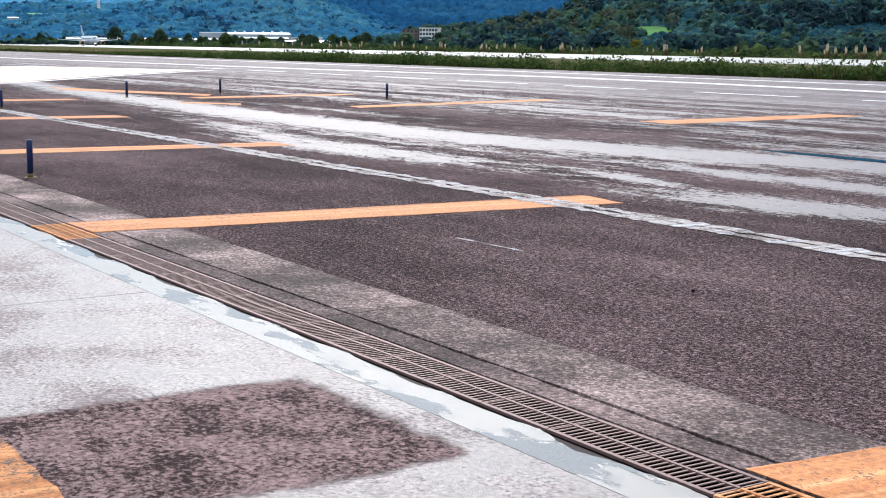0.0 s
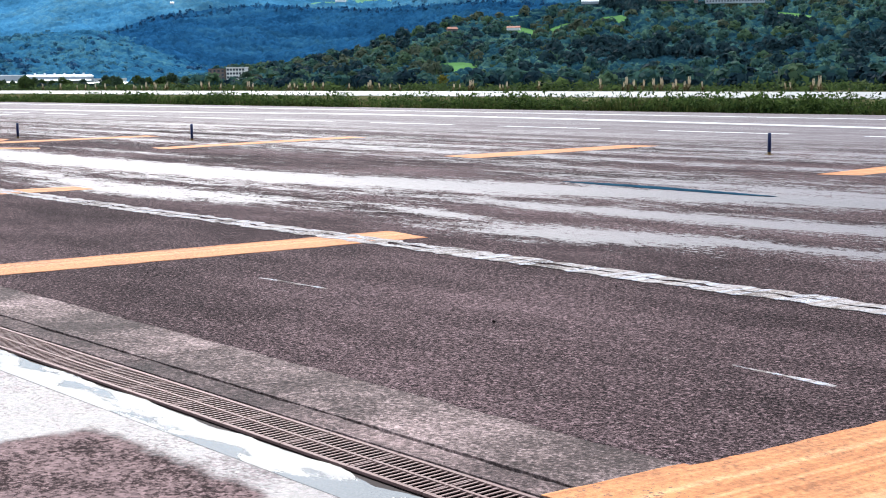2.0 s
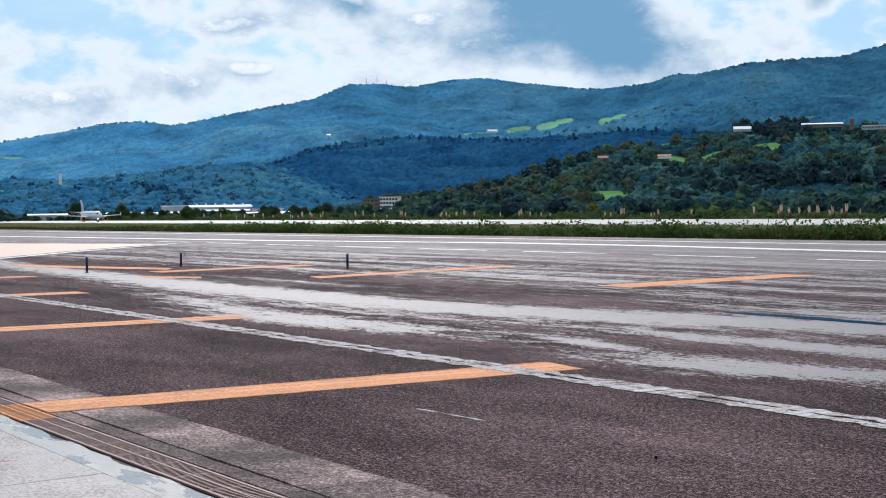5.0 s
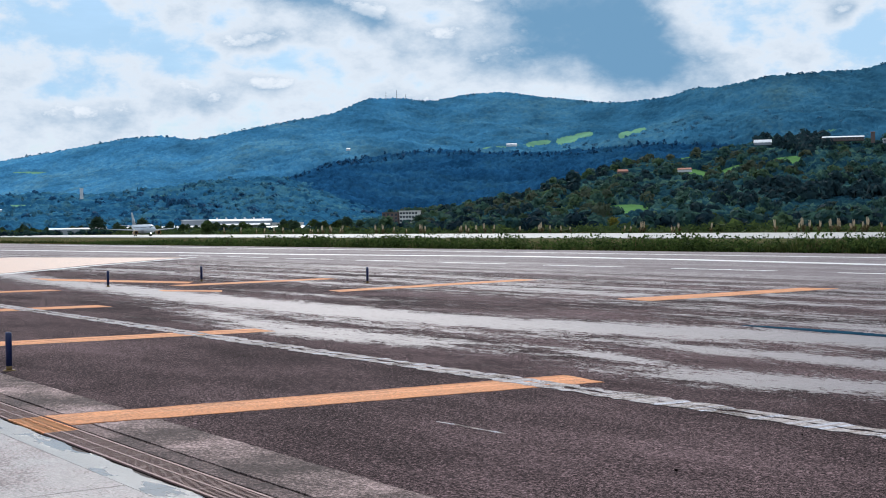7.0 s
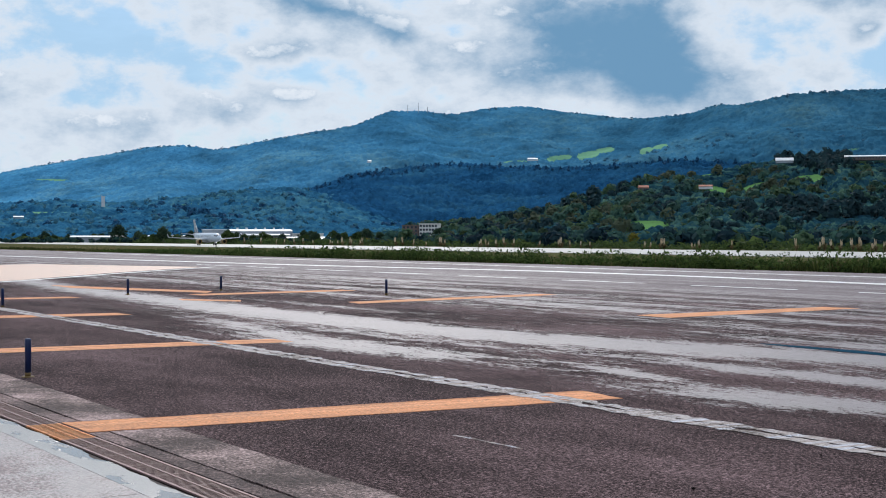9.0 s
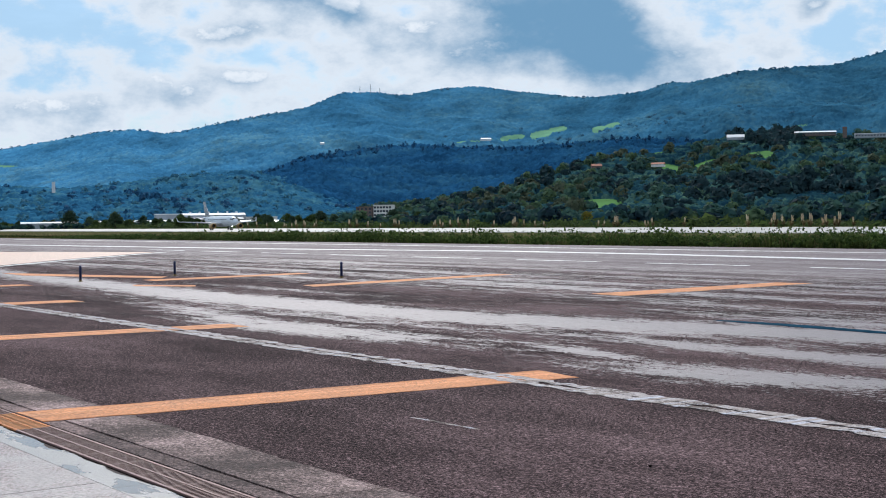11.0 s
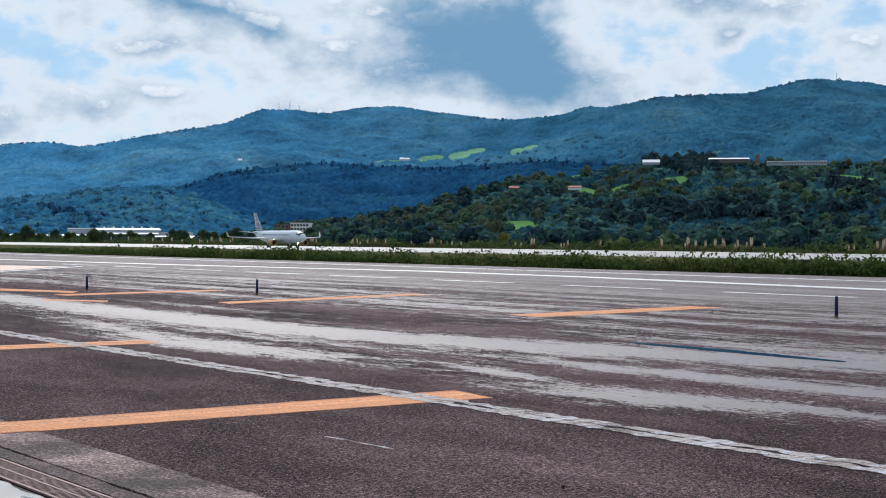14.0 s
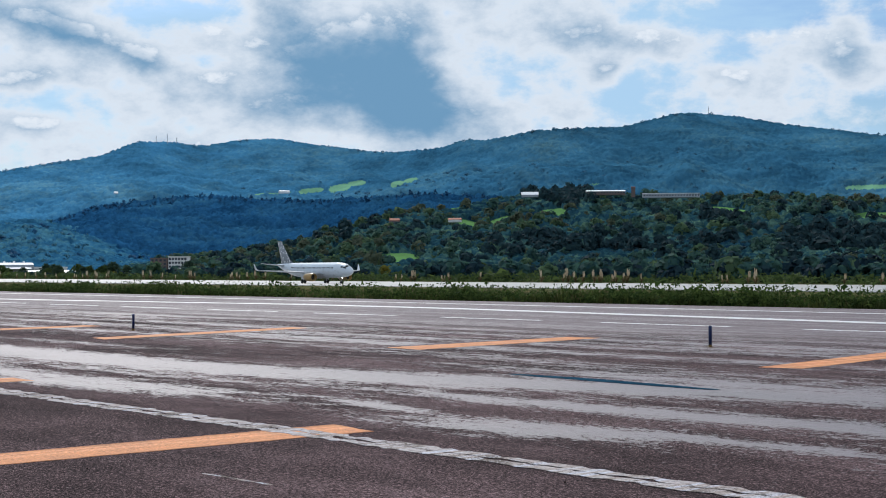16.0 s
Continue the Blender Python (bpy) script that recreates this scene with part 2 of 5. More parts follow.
def asphalt_material():
    m = Mat("asphalt_damp")
    s, c, _ = m.xyz()
    stone = m.noise(85.0, 4, 0.75)
    pebble = m.noise(34.0, 4, 0.7)
    blot = m.noise(0.45, 6, 0.6, m.scaled(0.5, 1.2, 1))
    gem = m.nt.nodes.new("ShaderNodeSeparateColor")
    m.nt.links.new(m.cells(78.0, "Color"), gem.inputs[0])
    gem2 = m.nt.nodes.new("ShaderNodeSeparateColor")
    m.nt.links.new(m.cells(24.0, "Color"), gem2.inputs[0])
    f = m.math("ADD", m.math("MULTIPLY", stone, 1.0), m.math("MULTIPLY_ADD", pebble, 0.85, m.math("MULTIPLY_ADD", blot, 0.45, -0.65)))
    dry = m.ramp(f, (0.40, (0.012, 0.0078, 0.0080)), (0.5, (0.073, 0.0475, 0.0495)), (0.62, (0.215, 0.146, 0.150)))
    dry = m.mix(0.9, dry, m.ramp(gem.outputs[0], (0.0, 0.12), (0.4, 0.85), (0.85, 1.3), (1.0, 1.9)), "MULTIPLY")
    dry = m.mix(0.6, dry, m.ramp(gem2.outputs[1], (0.0, 0.5), (0.7, 0.95), (1.0, 1.5)), "MULTIPLY")
    chip = m.math("MULTIPLY", m.step(m.cells(26.0), 0.2, 0.1), m.step(m.noise(11.0, 2), 0.56, 0.62))
    dry = m.mix(chip, dry, (0.32, 0.28, 0.26))
    pit = m.math("MULTIPLY", m.step(m.cells(21.0), 0.16, 0.07), m.step(m.noise(6.0, 2), 0.5, 0.6))
    dry = m.mix(pit, dry, (0.006, 0.005, 0.005))
    old = m.step(c, 24.0, 32.0)
    dry = m.mix(old, dry, m.ramp(m.math("ADD", m.math("MULTIPLY", blot, 0.6), m.math("MULTIPLY", pebble, 0.4)), (0.3, (0.092, 0.069, 0.077)), (0.7, (0.150, 0.116, 0.126))))
    wet = wet_mask(m, s, c)
    wet = m.math("MULTIPLY_ADD", wet, m.math("MULTIPLY_ADD", old, -0.55, 1.0), m.math("MULTIPLY", old, 0.3))
    # part of the wet film's pale pinkish glare is put into the base colour
    m.put("Base Color", m.mix(m.math("MULTIPLY", wet, 0.65), dry, (0.150, 0.118, 0.124)))
    film = m.math("MULTIPLY_ADD", m.noise(1.0, 6, 0.75, m.scaled(5.0, 14.0, 1)), 0.45, 0.24)
    m.put("Roughness", m.math("MULTIPLY_ADD", m.math("SUBTRACT", film, 0.92), wet, 0.92))
    m.put("Specular IOR Level", m.math("MULTIPLY_ADD", wet, 0.58, 0.04))
    h = m.math("MULTIPLY", m.math("MULTIPLY_ADD", pebble, 0.5, stone), m.math("MULTIPLY_ADD", wet, -0.45, 1.0))
    m.bump(h, 0.8, 0.008)
    return m.m


def paint_material(name, col, worn=0.5, rough=0.62):
    m = Mat(name)
    s, c, _ = m.xyz()
    grain = m.noise(60.0, 4, 0.75)
    blot = m.noise(1.6, 6, 0.65)
    grit = m.math("MULTIPLY_ADD", m.noise(15.0, 4, 0.7), 0.5, m.math("MULTIPLY", grain, 0.5))
    bare = m.step(m.math("ADD", m.math("MULTIPLY", grit, 0.6), m.math("MULTIPLY", blot, 0.5)), 0.58 + 0.14 * (1 - worn), 0.68 + 0.14 * (1 - worn))
    dirt = m.math("ADD", m.math("MULTIPLY", m.noise(28.0, 5, 0.75), 0.7), m.math("MULTIPLY", blot, 0.4))
    pc = m.ramp(dirt, (0.40, tuple(v * 0.42 for v in col)), (0.5, tuple(v * 0.85 for v in col)), (0.66, tuple(min(1, v * 1.35) for v in col)))
    # brush lines run the length of a bar
    lines = m.noise(1.0, 3, 0.6, m.line(m.math("MULTIPLY", m.math("MULTIPLY_ADD", c, -0.1, s), 7.0)))
    pc = m.mix(0.8, pc, m.ramp(lines, (0.40, (0.66, 0.58, 0.50)), (0.5, (0.98, 0.96, 0.93)), (0.59, (1.25, 1.45, 1.7))), "MULTIPLY")
    fleck = m.math("MULTIPLY", m.step(m.cells(26.0), 0.16, 0.08), m.step(m.noise(7.0, 3), 0.50, 0.58))
    m.put("Base Color", m.mix(m.math("MAXIMUM", bare, m.math("MULTIPLY", fleck, 0.8)), pc, (0.09, 0.070, 0.060)))
    m.put("Roughness", m.math("MULTIPLY_ADD", blot, 0.25, rough)).put("Specular IOR Level", 0.2 if rough > 0.5 else 0.7)
    m.bump(grain, 0.6, 0.006)
    return m.m


def concrete_material(name, lo, hi, wetness=0.0, rough_wet=0.4):
    m = Mat(name)
    s, c, _ = m.xyz()
    grain = m.noise(48.0, 5, 0.78)
    blot = m.noise(0.9, 6, 0.62)
    col = m.ramp(m.math("ADD", m.math("MULTIPLY", grain, 0.5), m.math("MULTIPLY", blot, 0.5)), (0.38, tuple(v * 0.4 for v in lo)), (0.48, lo), (0.62, hi))
    gem = m.nt.nodes.new("ShaderNodeSeparateColor")
    m.nt.links.new(m.cells(48.0, "Color"), gem.inputs[0])
    col = m.mix(0.7, col, m.ramp(gem.outputs[0], (0.0, 0.35), (0.5, 0.85), (1.0, 1.7)), "MULTIPLY")
    pits = m.math("MULTIPLY", m.step(m.cells(45.0), 0.2, 0.06), m.step(m.noise(9.0, 3), 0.45, 0.6))
    col = m.mix(m.math("MULTIPLY", pits, 0.6), col, tuple(v * 0.35 for v in lo))
    if wetness:
        # one repaired bay has dried out, the rest holds a film of water
        edge = m.math("MULTIPLY_ADD", m.noise(3.4, 9, 0.8), 1.5, -0.75)
        ds = m.math("ADD", m.math("ABSOLUTE", m.math("ADD", s, 5.12)), m.math("MULTIPLY", edge, 0.26))
        dc = m.math("ADD", m.math("ABSOLUTE", m.math("ADD", c, -1.9)), m.math("MULTIPLY", edge, 0.24))
        dry = m.math("MULTIPLY", m.step(ds, 0.82, 0.70), m.step(dc, 1.10, 0.98))
        rim = m.math("SUBTRACT", dry, m.math("MULTIPLY", m.step(ds, 0.77, 0.68), m.step(dc, 1.05, 0.95)))
        spots = m.step(m.noise(0.8, 4, 0.6, m.scaled(1.0, 1.4, 1, (3.3, 1.7, 0))), 0.555, 0.70)
        dry = m.math("MAXIMUM", dry, m.math("MULTIPLY", spots, 0.7))
        mott = m.step(m.math("ADD", m.noise(30.0, 6, 0.8), m.math("MULTIPLY_ADD", m.noise(3.0, 3), 0.4, -0.2)), 0.42, 0.56)
        stain = m.mix(mott, (0.030, 0.017, 0.017), (0.25, 0.168, 0.165))
        stain = m.mix(0.6, stain, m.ramp(gem.outputs[0], (0.0, 0.4), (0.5, 0.9), (1.0, 1.6)), "MULTIPLY")
        stain = m.mix(m.math("MULTIPLY", rim, 0.55), stain, (0.030, 0.018, 0.016))
        wet = m.math("SUBTRACT", 1.0, dry)
        wet = m.math("MULTIPLY", wet, m.math("MULTIPLY_ADD", m.step(m.math("ADD", m.noise(42.0, 3, 0.7), m.math("MULTIPLY_ADD", blot, 1.3, -0.68)), 0.62, 0.44), 0.72, 0.28))
        col = m.mix(dry, m.mix(0.2, col, (0.06, 0.055, 0.055)), stain)
        film = m.math("ADD", m.math("MULTIPLY_ADD", m.noise(0.7, 5), 0.3, rough_wet - 0.22), m.math("MULTIPLY_ADD", m.noise(30.0, 4, 0.75), 0.4, -0.15))
        m.put("Roughness", m.math("MULTIPLY_ADD", m.math("SUBTRACT", film, 0.85), wet, 0.85))
        m.put("Specular IOR Level", m.math("MULTIPLY_ADD", wet, 0.95, 0.05))
        m.bump(grain, 0.7, 0.006)
    else:
        m.put("Roughness", m.math("MULTIPLY_ADD", blot, 0.25, 0.65)).put("Specular IOR Level", 0.12)
        m.bump(m.math("SUBTRACT", grain, pits), 0.9, 0.014)
    m.put("Base Color", col)
    return m.m


def gutter_material():
    m = Mat("gutter_water")
    grain = m.noise(90.0, 4, 0.7)
    pool = m.step(m.math("MULTIPLY_ADD", grain, 0.16, m.noise(1.0, 5, 0.5, m.scaled(1.3, 4.0, 1))), 0.59, 0.63)
    m.put("Base Color", m.ramp(grain, (0.3, (0.10, 0.095, 0.09)), (0.7, (0.17, 0.16, 0.155))))
    m.put("Roughness", m.math("MULTIPLY_ADD", pool, -0.13, 0.34)).put("Specular IOR Level", 1.0)
    m.bump(m.math("MULTIPLY", grain, m.math("SUBTRACT", 1.0, pool)), 0.5, 0.006)
    return m.m


def water_material():
    m = Mat("puddle_water")
    m.put("Base Color", (0.012, 0.012, 0.014)).put("Roughness", 0.03).put("Specular IOR Level", 0.7).put("IOR", 1.33)
    m.bump(m.noise(2.5, 3), 0.02, 0.01)
    return m.m


def wood_canopy(name, lo, mid, hi, cell, patch, west_haze=0.0, each=0.38):
    m = Mat(name)
    tone = m.cells(1 / cell, "Color")
    big = m.noise(1 / patch, 4, 0.6)
    leaf = m.noise(1 / 1.6, 4, 0.7)
    f = m.math("ADD", m.math("MULTIPLY", tone, each), m.math("MULTIPLY_ADD", big, 0.75, m.math("MULTIPLY_ADD", leaf, 0.4, -0.09 - each * 0.5)))
    col = m.ramp(f, (0.28, lo), (0.5, mid), (0.78, hi))
    stand = m.noise(1 / (patch * 0.4), 7, 0.66, m.scaled(1, 1, 1.3, (31, 7, 0)))
    col = m.mix(0.85, col, m.ramp(stand, (0.36, 0.68), (0.5, 1.04), (0.66, 1.34)), "MULTIPLY")
    if west_haze:
        # sun haze put into the colour: woods lighten westward and darken eastward
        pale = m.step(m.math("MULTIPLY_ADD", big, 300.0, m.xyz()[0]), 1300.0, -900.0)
        col = m.mix(pale, m.mix(1.0, col, (0.90, 0.86, 0.80), "MULTIPLY"), m.mix(1.0, col, (1 + west_haze, 1 + west_haze, 1 + west_haze), "MULTIPLY"))
    m.put("Base Color", col).put("Roughness", 0.95).put("Specular IOR Level", 0.0)
    m.bump(leaf, 0.8, 0.6)
    return m.m


def leaf_material(name, lo, hi):
    m = Mat(name)
    f = m.math("ADD", m.math("MULTIPLY", m.island(), 0.6), m.math("MULTIPLY", m.random(), 0.4))
    col = m.ramp(f, (0.1, lo), (0.9, hi))
    m.put("Base Color", col).put("Roughness", 0.8).put("Specular IOR Level", 0.1)
    back = m.nt.nodes.new("ShaderNodeBsdfTranslucent")
    m.nt.links.new(col, back.inputs["Color"])
    mix = m.nt.nodes.new("ShaderNodeMixShader")
    mix.inputs[0].default_value = 0.45
    out = m.nt.nodes["Material Output"]
    m.nt.links.new(m.bsdf.outputs[0], mix.inputs[1])
    m.nt.links.new(back.outputs[0], mix.inputs[2])
    m.nt.links.new(mix.outputs[0], out.inputs["Surface"])
    return m.m


ASPHALT = asphalt_material()
ORANGE_WET = paint_material("orange_paint_wet", (0.50, 0.30, 0.20), 0.5, 0.34)
ORANGE_WORN = paint_material("orange_paint_flaking", (0.50, 0.20, 0.07), 1.25)
ORANGE = paint_material("orange_paint_worn", (0.60, 0.245, 0.100), 0.8)
WHITE_LINE = paint_material("white_paint_worn", (0.43, 0.385, 0.38), 1.38)
APRON = concrete_material("concrete_wet", (0.16, 0.118, 0.122), (0.29, 0.222, 0.228), 1.0, 0.42)
STRIP = concrete_material("concrete_rough", (0.105, 0.074, 0.069), (0.53, 0.39, 0.37))
STRIP_SMOOTH = concrete_material("concrete_worn", (0.095, 0.066, 0.063), (0.40, 0.285, 0.27))
GUTTER = gutter_material()
WATER = water_material()
RUST = plain("rusted_steel", (0.17, 0.098, 0.090), 0.6, 0.25, 0.4, 2.0, 60, 0.3)
# near-black, no gloss: dirt and the drain slots' shade share this colour
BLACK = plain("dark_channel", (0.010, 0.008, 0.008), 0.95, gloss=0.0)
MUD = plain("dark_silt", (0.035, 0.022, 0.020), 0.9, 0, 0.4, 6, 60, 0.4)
BLUE = plain("blue_plastic", (0.006, 0.020, 0.085), 0.4, 0, 0.2, 4, 60)
YELLOW = plain("yellow_band", (0.15, 0.09, 0.025), 0.6)
WHITE_WET = paint_material("white_paint_wet", (0.62, 0.60, 0.58), 0.4, 0.36)
VERGE = plain("dry_verge", (0.20, 0.17, 0.115), 0.95, 0, 0.5, 0.08, 0.8, 0.8, 0.2, 0.0)
FIELD = plain("airfield_grass", (0.085, 0.085, 0.040), 0.95, 0, 0.55, 0.06, 0.5, 0.9, 0.3, 0.0)
RUNWAY = plain("runway_wet_concrete", (0.33, 0.31, 0.285), 0.42, 0, 0.2, 0.03, 0.6, 0.1)
WEED = leaf_material("weed_leaves", (0.014, 0.036, 0.010), (0.115, 0.165, 0.045))
BLADE = leaf_material("grass_blades", (0.009, 0.020, 0.006), (0.080, 0.098, 0.028))
STRAW = leaf_material("straw_blades", (0.09, 0.07, 0.035), (0.24, 0.19, 0.10))
PLUME = leaf_material("cream_plumes", (0.55, 0.46, 0.34), (0.8, 0.70, 0.55))
LEAF = leaf_material("tree_leaves", (0.020, 0.042, 0.018), (0.085, 0.125, 0.040))
LEAF_DARK = leaf_material("dark_leaves", (0.022, 0.048, 0.036), (0.070, 0.110, 0.065))
LEAF_YELLOW = leaf_material("yellowing_leaves", (0.10, 0.11, 0.02), (0.24, 0.20, 0.04))
# near hill leaves: a light blue haze is mixed into the colours
LEAF_PINE = leaf_material("hazed_conifer_leaves", (0.008, 0.026, 0.042), (0.030, 0.066, 0.074))
LEAF_HILL = leaf_material("hazed_hill_leaves", (0.018, 0.058, 0.068), (0.074, 0.148, 0.108))
LEAF_OLIVE = leaf_material("olive_leaves", (0.036, 0.080, 0.055), (0.115, 0.180, 0.090))
LEAF_RUSSET = leaf_material("russet_leaves", (0.045, 0.070, 0.052), (0.100, 0.120, 0.078))
# distance haze is put into these three leaf colours as blue
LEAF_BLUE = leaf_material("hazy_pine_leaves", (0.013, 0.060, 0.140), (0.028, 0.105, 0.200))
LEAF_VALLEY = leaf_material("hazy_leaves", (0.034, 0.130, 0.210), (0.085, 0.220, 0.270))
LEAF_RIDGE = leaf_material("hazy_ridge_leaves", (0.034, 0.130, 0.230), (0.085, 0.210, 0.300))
BARK = plain("bark", (0.09, 0.07, 0.05), 0.9)
# near canopy has some blue haze in its base colour
WOOD_NEAR = wood_canopy("hazed_mixed_wood", (0.006, 0.026, 0.050), (0.020, 0.062, 0.074), (0.092, 0.160, 0.105), 5.5, 85.0, 0.0, 0.36)
# the farther woods carry the air's blue haze in their base colours
WOOD_MID = wood_canopy("hazed_pine_wood", (0.006, 0.036, 0.090), (0.012, 0.062, 0.140), (0.028, 0.100, 0.165), 7.0, 120.0, 0.5, 0.22)
WOOD_FAR = wood_canopy("hazed_far_wood", (0.022, 0.098, 0.188), (0.038, 0.142, 0.250), (0.095, 0.210, 0.262), 9.0, 240.0, 0.5, 0.2)
WOOD_LEFT = wood_canopy("hazed_valley_wood", (0.011, 0.058, 0.122), (0.022, 0.094, 0.170), (0.070, 0.170, 0.185), 7.0, 90.0, 0.4, 0.26)
# haze is put into the far meadows' paler, bluer green
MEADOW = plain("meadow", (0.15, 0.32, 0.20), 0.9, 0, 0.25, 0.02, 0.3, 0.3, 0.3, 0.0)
MEADOW_NEAR = plain("near_meadow", (0.10, 0.215, 0.075), 0.9, 0, 0.25, 0.05, 0.5, 0.3, 0.3, 0.0)
# white paint toned blue-grey: its backlit shade is put into the colour
WHITE_SKIN = plain("aircraft_shaded_white", (0.52, 0.58, 0.65), 0.3, 0, 0.06, 0.6, 5, 0.02)
GREY_SKIN = plain("aircraft_grey", (0.42, 0.44, 0.47), 0.35, 0, 0.1, 0.6, 5, 0.02)
FIN = Mat("patterned_fin")
FIN.put("Base Color", FIN.mix(FIN.step(FIN.cells(1.7), 0.42, 0.30), (0.16, 0.18, 0.21), (0.62, 0.64, 0.66))).put("Roughness", 0.4)
FIN = FIN.m
NACELLE = plain("nacelle_yellow_grey", (0.30, 0.19, 0.06), 0.35, 0, 0.15, 1, 6, 0.02)
DARK_GLASS = plain("dark_glass", (0.015, 0.018, 0.022), 0.12)
RUBBER = plain("rubber", (0.02, 0.02, 0.02), 0.8)
METAL = plain("bare_metal", (0.5, 0.5, 0.5), 0.35, 0.8)
ROOF_WHITE = plain("white_sheet_roof", (0.75, 0.76, 0.78), 0.35, 0, 0.08, 0.1, 2)
WALL_GREY = plain("grey_cladding", (0.30, 0.33, 0.37), 0.6, 0, 0.12, 0.1, 2)
WALL_WHITE = plain("white_render", (0.62, 0.62, 0.62), 0.7, 0, 0.12, 0.2, 3)
WALL_BROWN = plain("brown_brick", (0.13, 0.095, 0.09), 0.8, 0, 0.15, 0.2, 3)
ROOF_RED = plain("red_tile_roof", (0.36, 0.14, 0.09), 0.8, 0, 0.2, 0.3, 3)
WINDOW = plain("window_dark", (0.04, 0.05, 0.07), 0.15)


def glow(name, col, power):
    m = Mat(name)
    m.put("Base Color", col).put("Emission Color", col).put("Emission Strength", power)
    return m.m


LAMP = glow("landing_light", (1.0, 0.97, 0.9), 12.0)

# ---- building blocks ----
TURN = -57.1  # the airfield's long axis: local x runs along the taxiway, local y across it
U, N = Vector((math.cos(radians(TURN)), math.sin(radians(TURN)), 0)), Vector((-math.sin(radians(TURN)), math.cos(radians(TURN)), 0))


def field_pose(s=0.0, c=0.0, z=0.0, turn=0.0):
    p = U * s + N * c
    return pose(p.x, p.y, z, 0, 0, TURN + turn)


def mesh_of(name, verts, faces, mats, smooth=False, idx=None):
    me = bpy.data.meshes.new(name)
    me.from_pydata([tuple(v) for v in verts], [], faces)
    for m in (mats if isinstance(mats, (list, tuple)) else [mats]):
        me.materials.append(m)
    if idx is not None:
        me.polygons.foreach_set("material_index", idx)
    if smooth:
        me.polygons.foreach_set("use_smooth", [True] * len(me.polygons))
    me.update()
    return me


def from_bm(name, bm, mat, smooth=False):
    me = bpy.data.meshes.new(name)
    bmesh.ops.recalc_face_normals(bm, faces=bm.faces[:])
    bm.to_mesh(me)
    bm.free()
    me.materials.append(mat)
    if smooth:
        me.polygons.foreach_set("use_smooth", [True] * len(me.polygons))
    return me


def part(name, bm, mat, parent, label="", smooth=False, m=None):
    ob = new(name, from_bm(name, bm, mat, smooth))
    ob.parent = parent
    if m is not None:
        ob.matrix_basis = m
    if label:
        tagged(ob, label)
    return ob


def empty(name, m, label, category, group="", kind=""):
    ob = new(name)
    ob.matrix_basis = m
    return tagged(ob, label, category, group, kind)


def box(bm, x0, x1, y0, y1, z0, z1, bevel=0.0):
    r = bmesh.ops.create_cube(bm, size=1.0)
    vs = r["verts"]
    for v in vs:
        v.co = Vector(((x0 + x1) / 2 + v.co.x * (x1 - x0), (y0 + y1) / 2 + v.co.y * (y1 - y0), (z0 + z1) / 2 + v.co.z * (z1 - z0)))
    if bevel:
        es = list({e for v in vs for e in v.link_edges})
        bmesh.ops.bevel(bm, geom=es, offset=bevel, segments=2, affect="EDGES")
    return bm


def loft(bm, rings, caps=True, closed=True):
    """Skin between rings of equal length."""
    rows = [[bm.verts.new(p) for p in ring] for ring in rings]
    n = len(rows[0])
    for a, b in zip(rows, rows[1:]):
        for i in range(n if closed else n - 1):
            j = (i + 1) % n
            bm.faces.new((a[i], a[j], b[j], b[i]))
    if caps:
        bm.faces.new(rows[0][::-1])
        bm.faces.new(rows[-1])
    return bm


def tube(bm, r0, r1, z0, z1, n=12, x=0.0, y=0.0):
    ring = lambda r, z: [(x + r * math.cos(2 * math.pi * i / n), y + r * math.sin(2 * math.pi * i / n), z) for i in range(n)]  # noqa: E731
    return loft(bm, [ring(r0, z0), ring(r1, z1)])


# ---- ground, paved surfaces and markings ----
def sheet(name, s0, s1, c0, c1, z, mat, label, category, thick=0.25, kind="structure", ns=1, nc=1):
    bm = bmesh.new()
    box(bm, s0, s1, c0, c1, z - thick, z)
    ob = new(name, from_bm(name, bm, mat))
    ob.matrix_basis = field_pose()
    return tagged(ob, label, category, "", kind)


def ground():
    """One sheet out to the horizon, dropping from the taxiway's verge to the runway strip."""
    rows = [(-4800, -0.3), (2, -0.3), (40, -0.3), (49, -0.12), (53, -0.05), (62, -0.35), (80, -1.2), (110, -1.9), (140, -2.1), (320, -2.1), (4800, -2.1)]
    verts, faces = [], []
    for c, z in rows:
        verts += [(-4800, c, z), (4800, c, z)]
    for i in range(len(rows) - 1):
        faces.append((2 * i, 2 * i + 1, 2 * i + 3, 2 * i + 2))
    idx = [0 if r[0] < 100 else 1 for r in rows[:-1]]
    ob = new("ground", mesh_of("ground", verts, faces, [VERGE, FIELD], idx=idx))
    ob.matrix_basis = field_pose()
    tagged(ob, "dry grass and earth of the airfield verge", "ground", "", "structure")


ground()
taxiway = sheet("taxiway", -420, 120, 4.48, 51.0, 0.0, ASPHALT, "damp dark asphalt taxiway with wet streaks", "taxiway")
runway = sheet("runway", -2600, 900, 188, 264, -1.95, RUNWAY, "pale wet runway beyond the grass verge", "runway")
RUN = pose(0, 0, 0, 0, 0, -60.0)
runway.matrix_basis = RUN


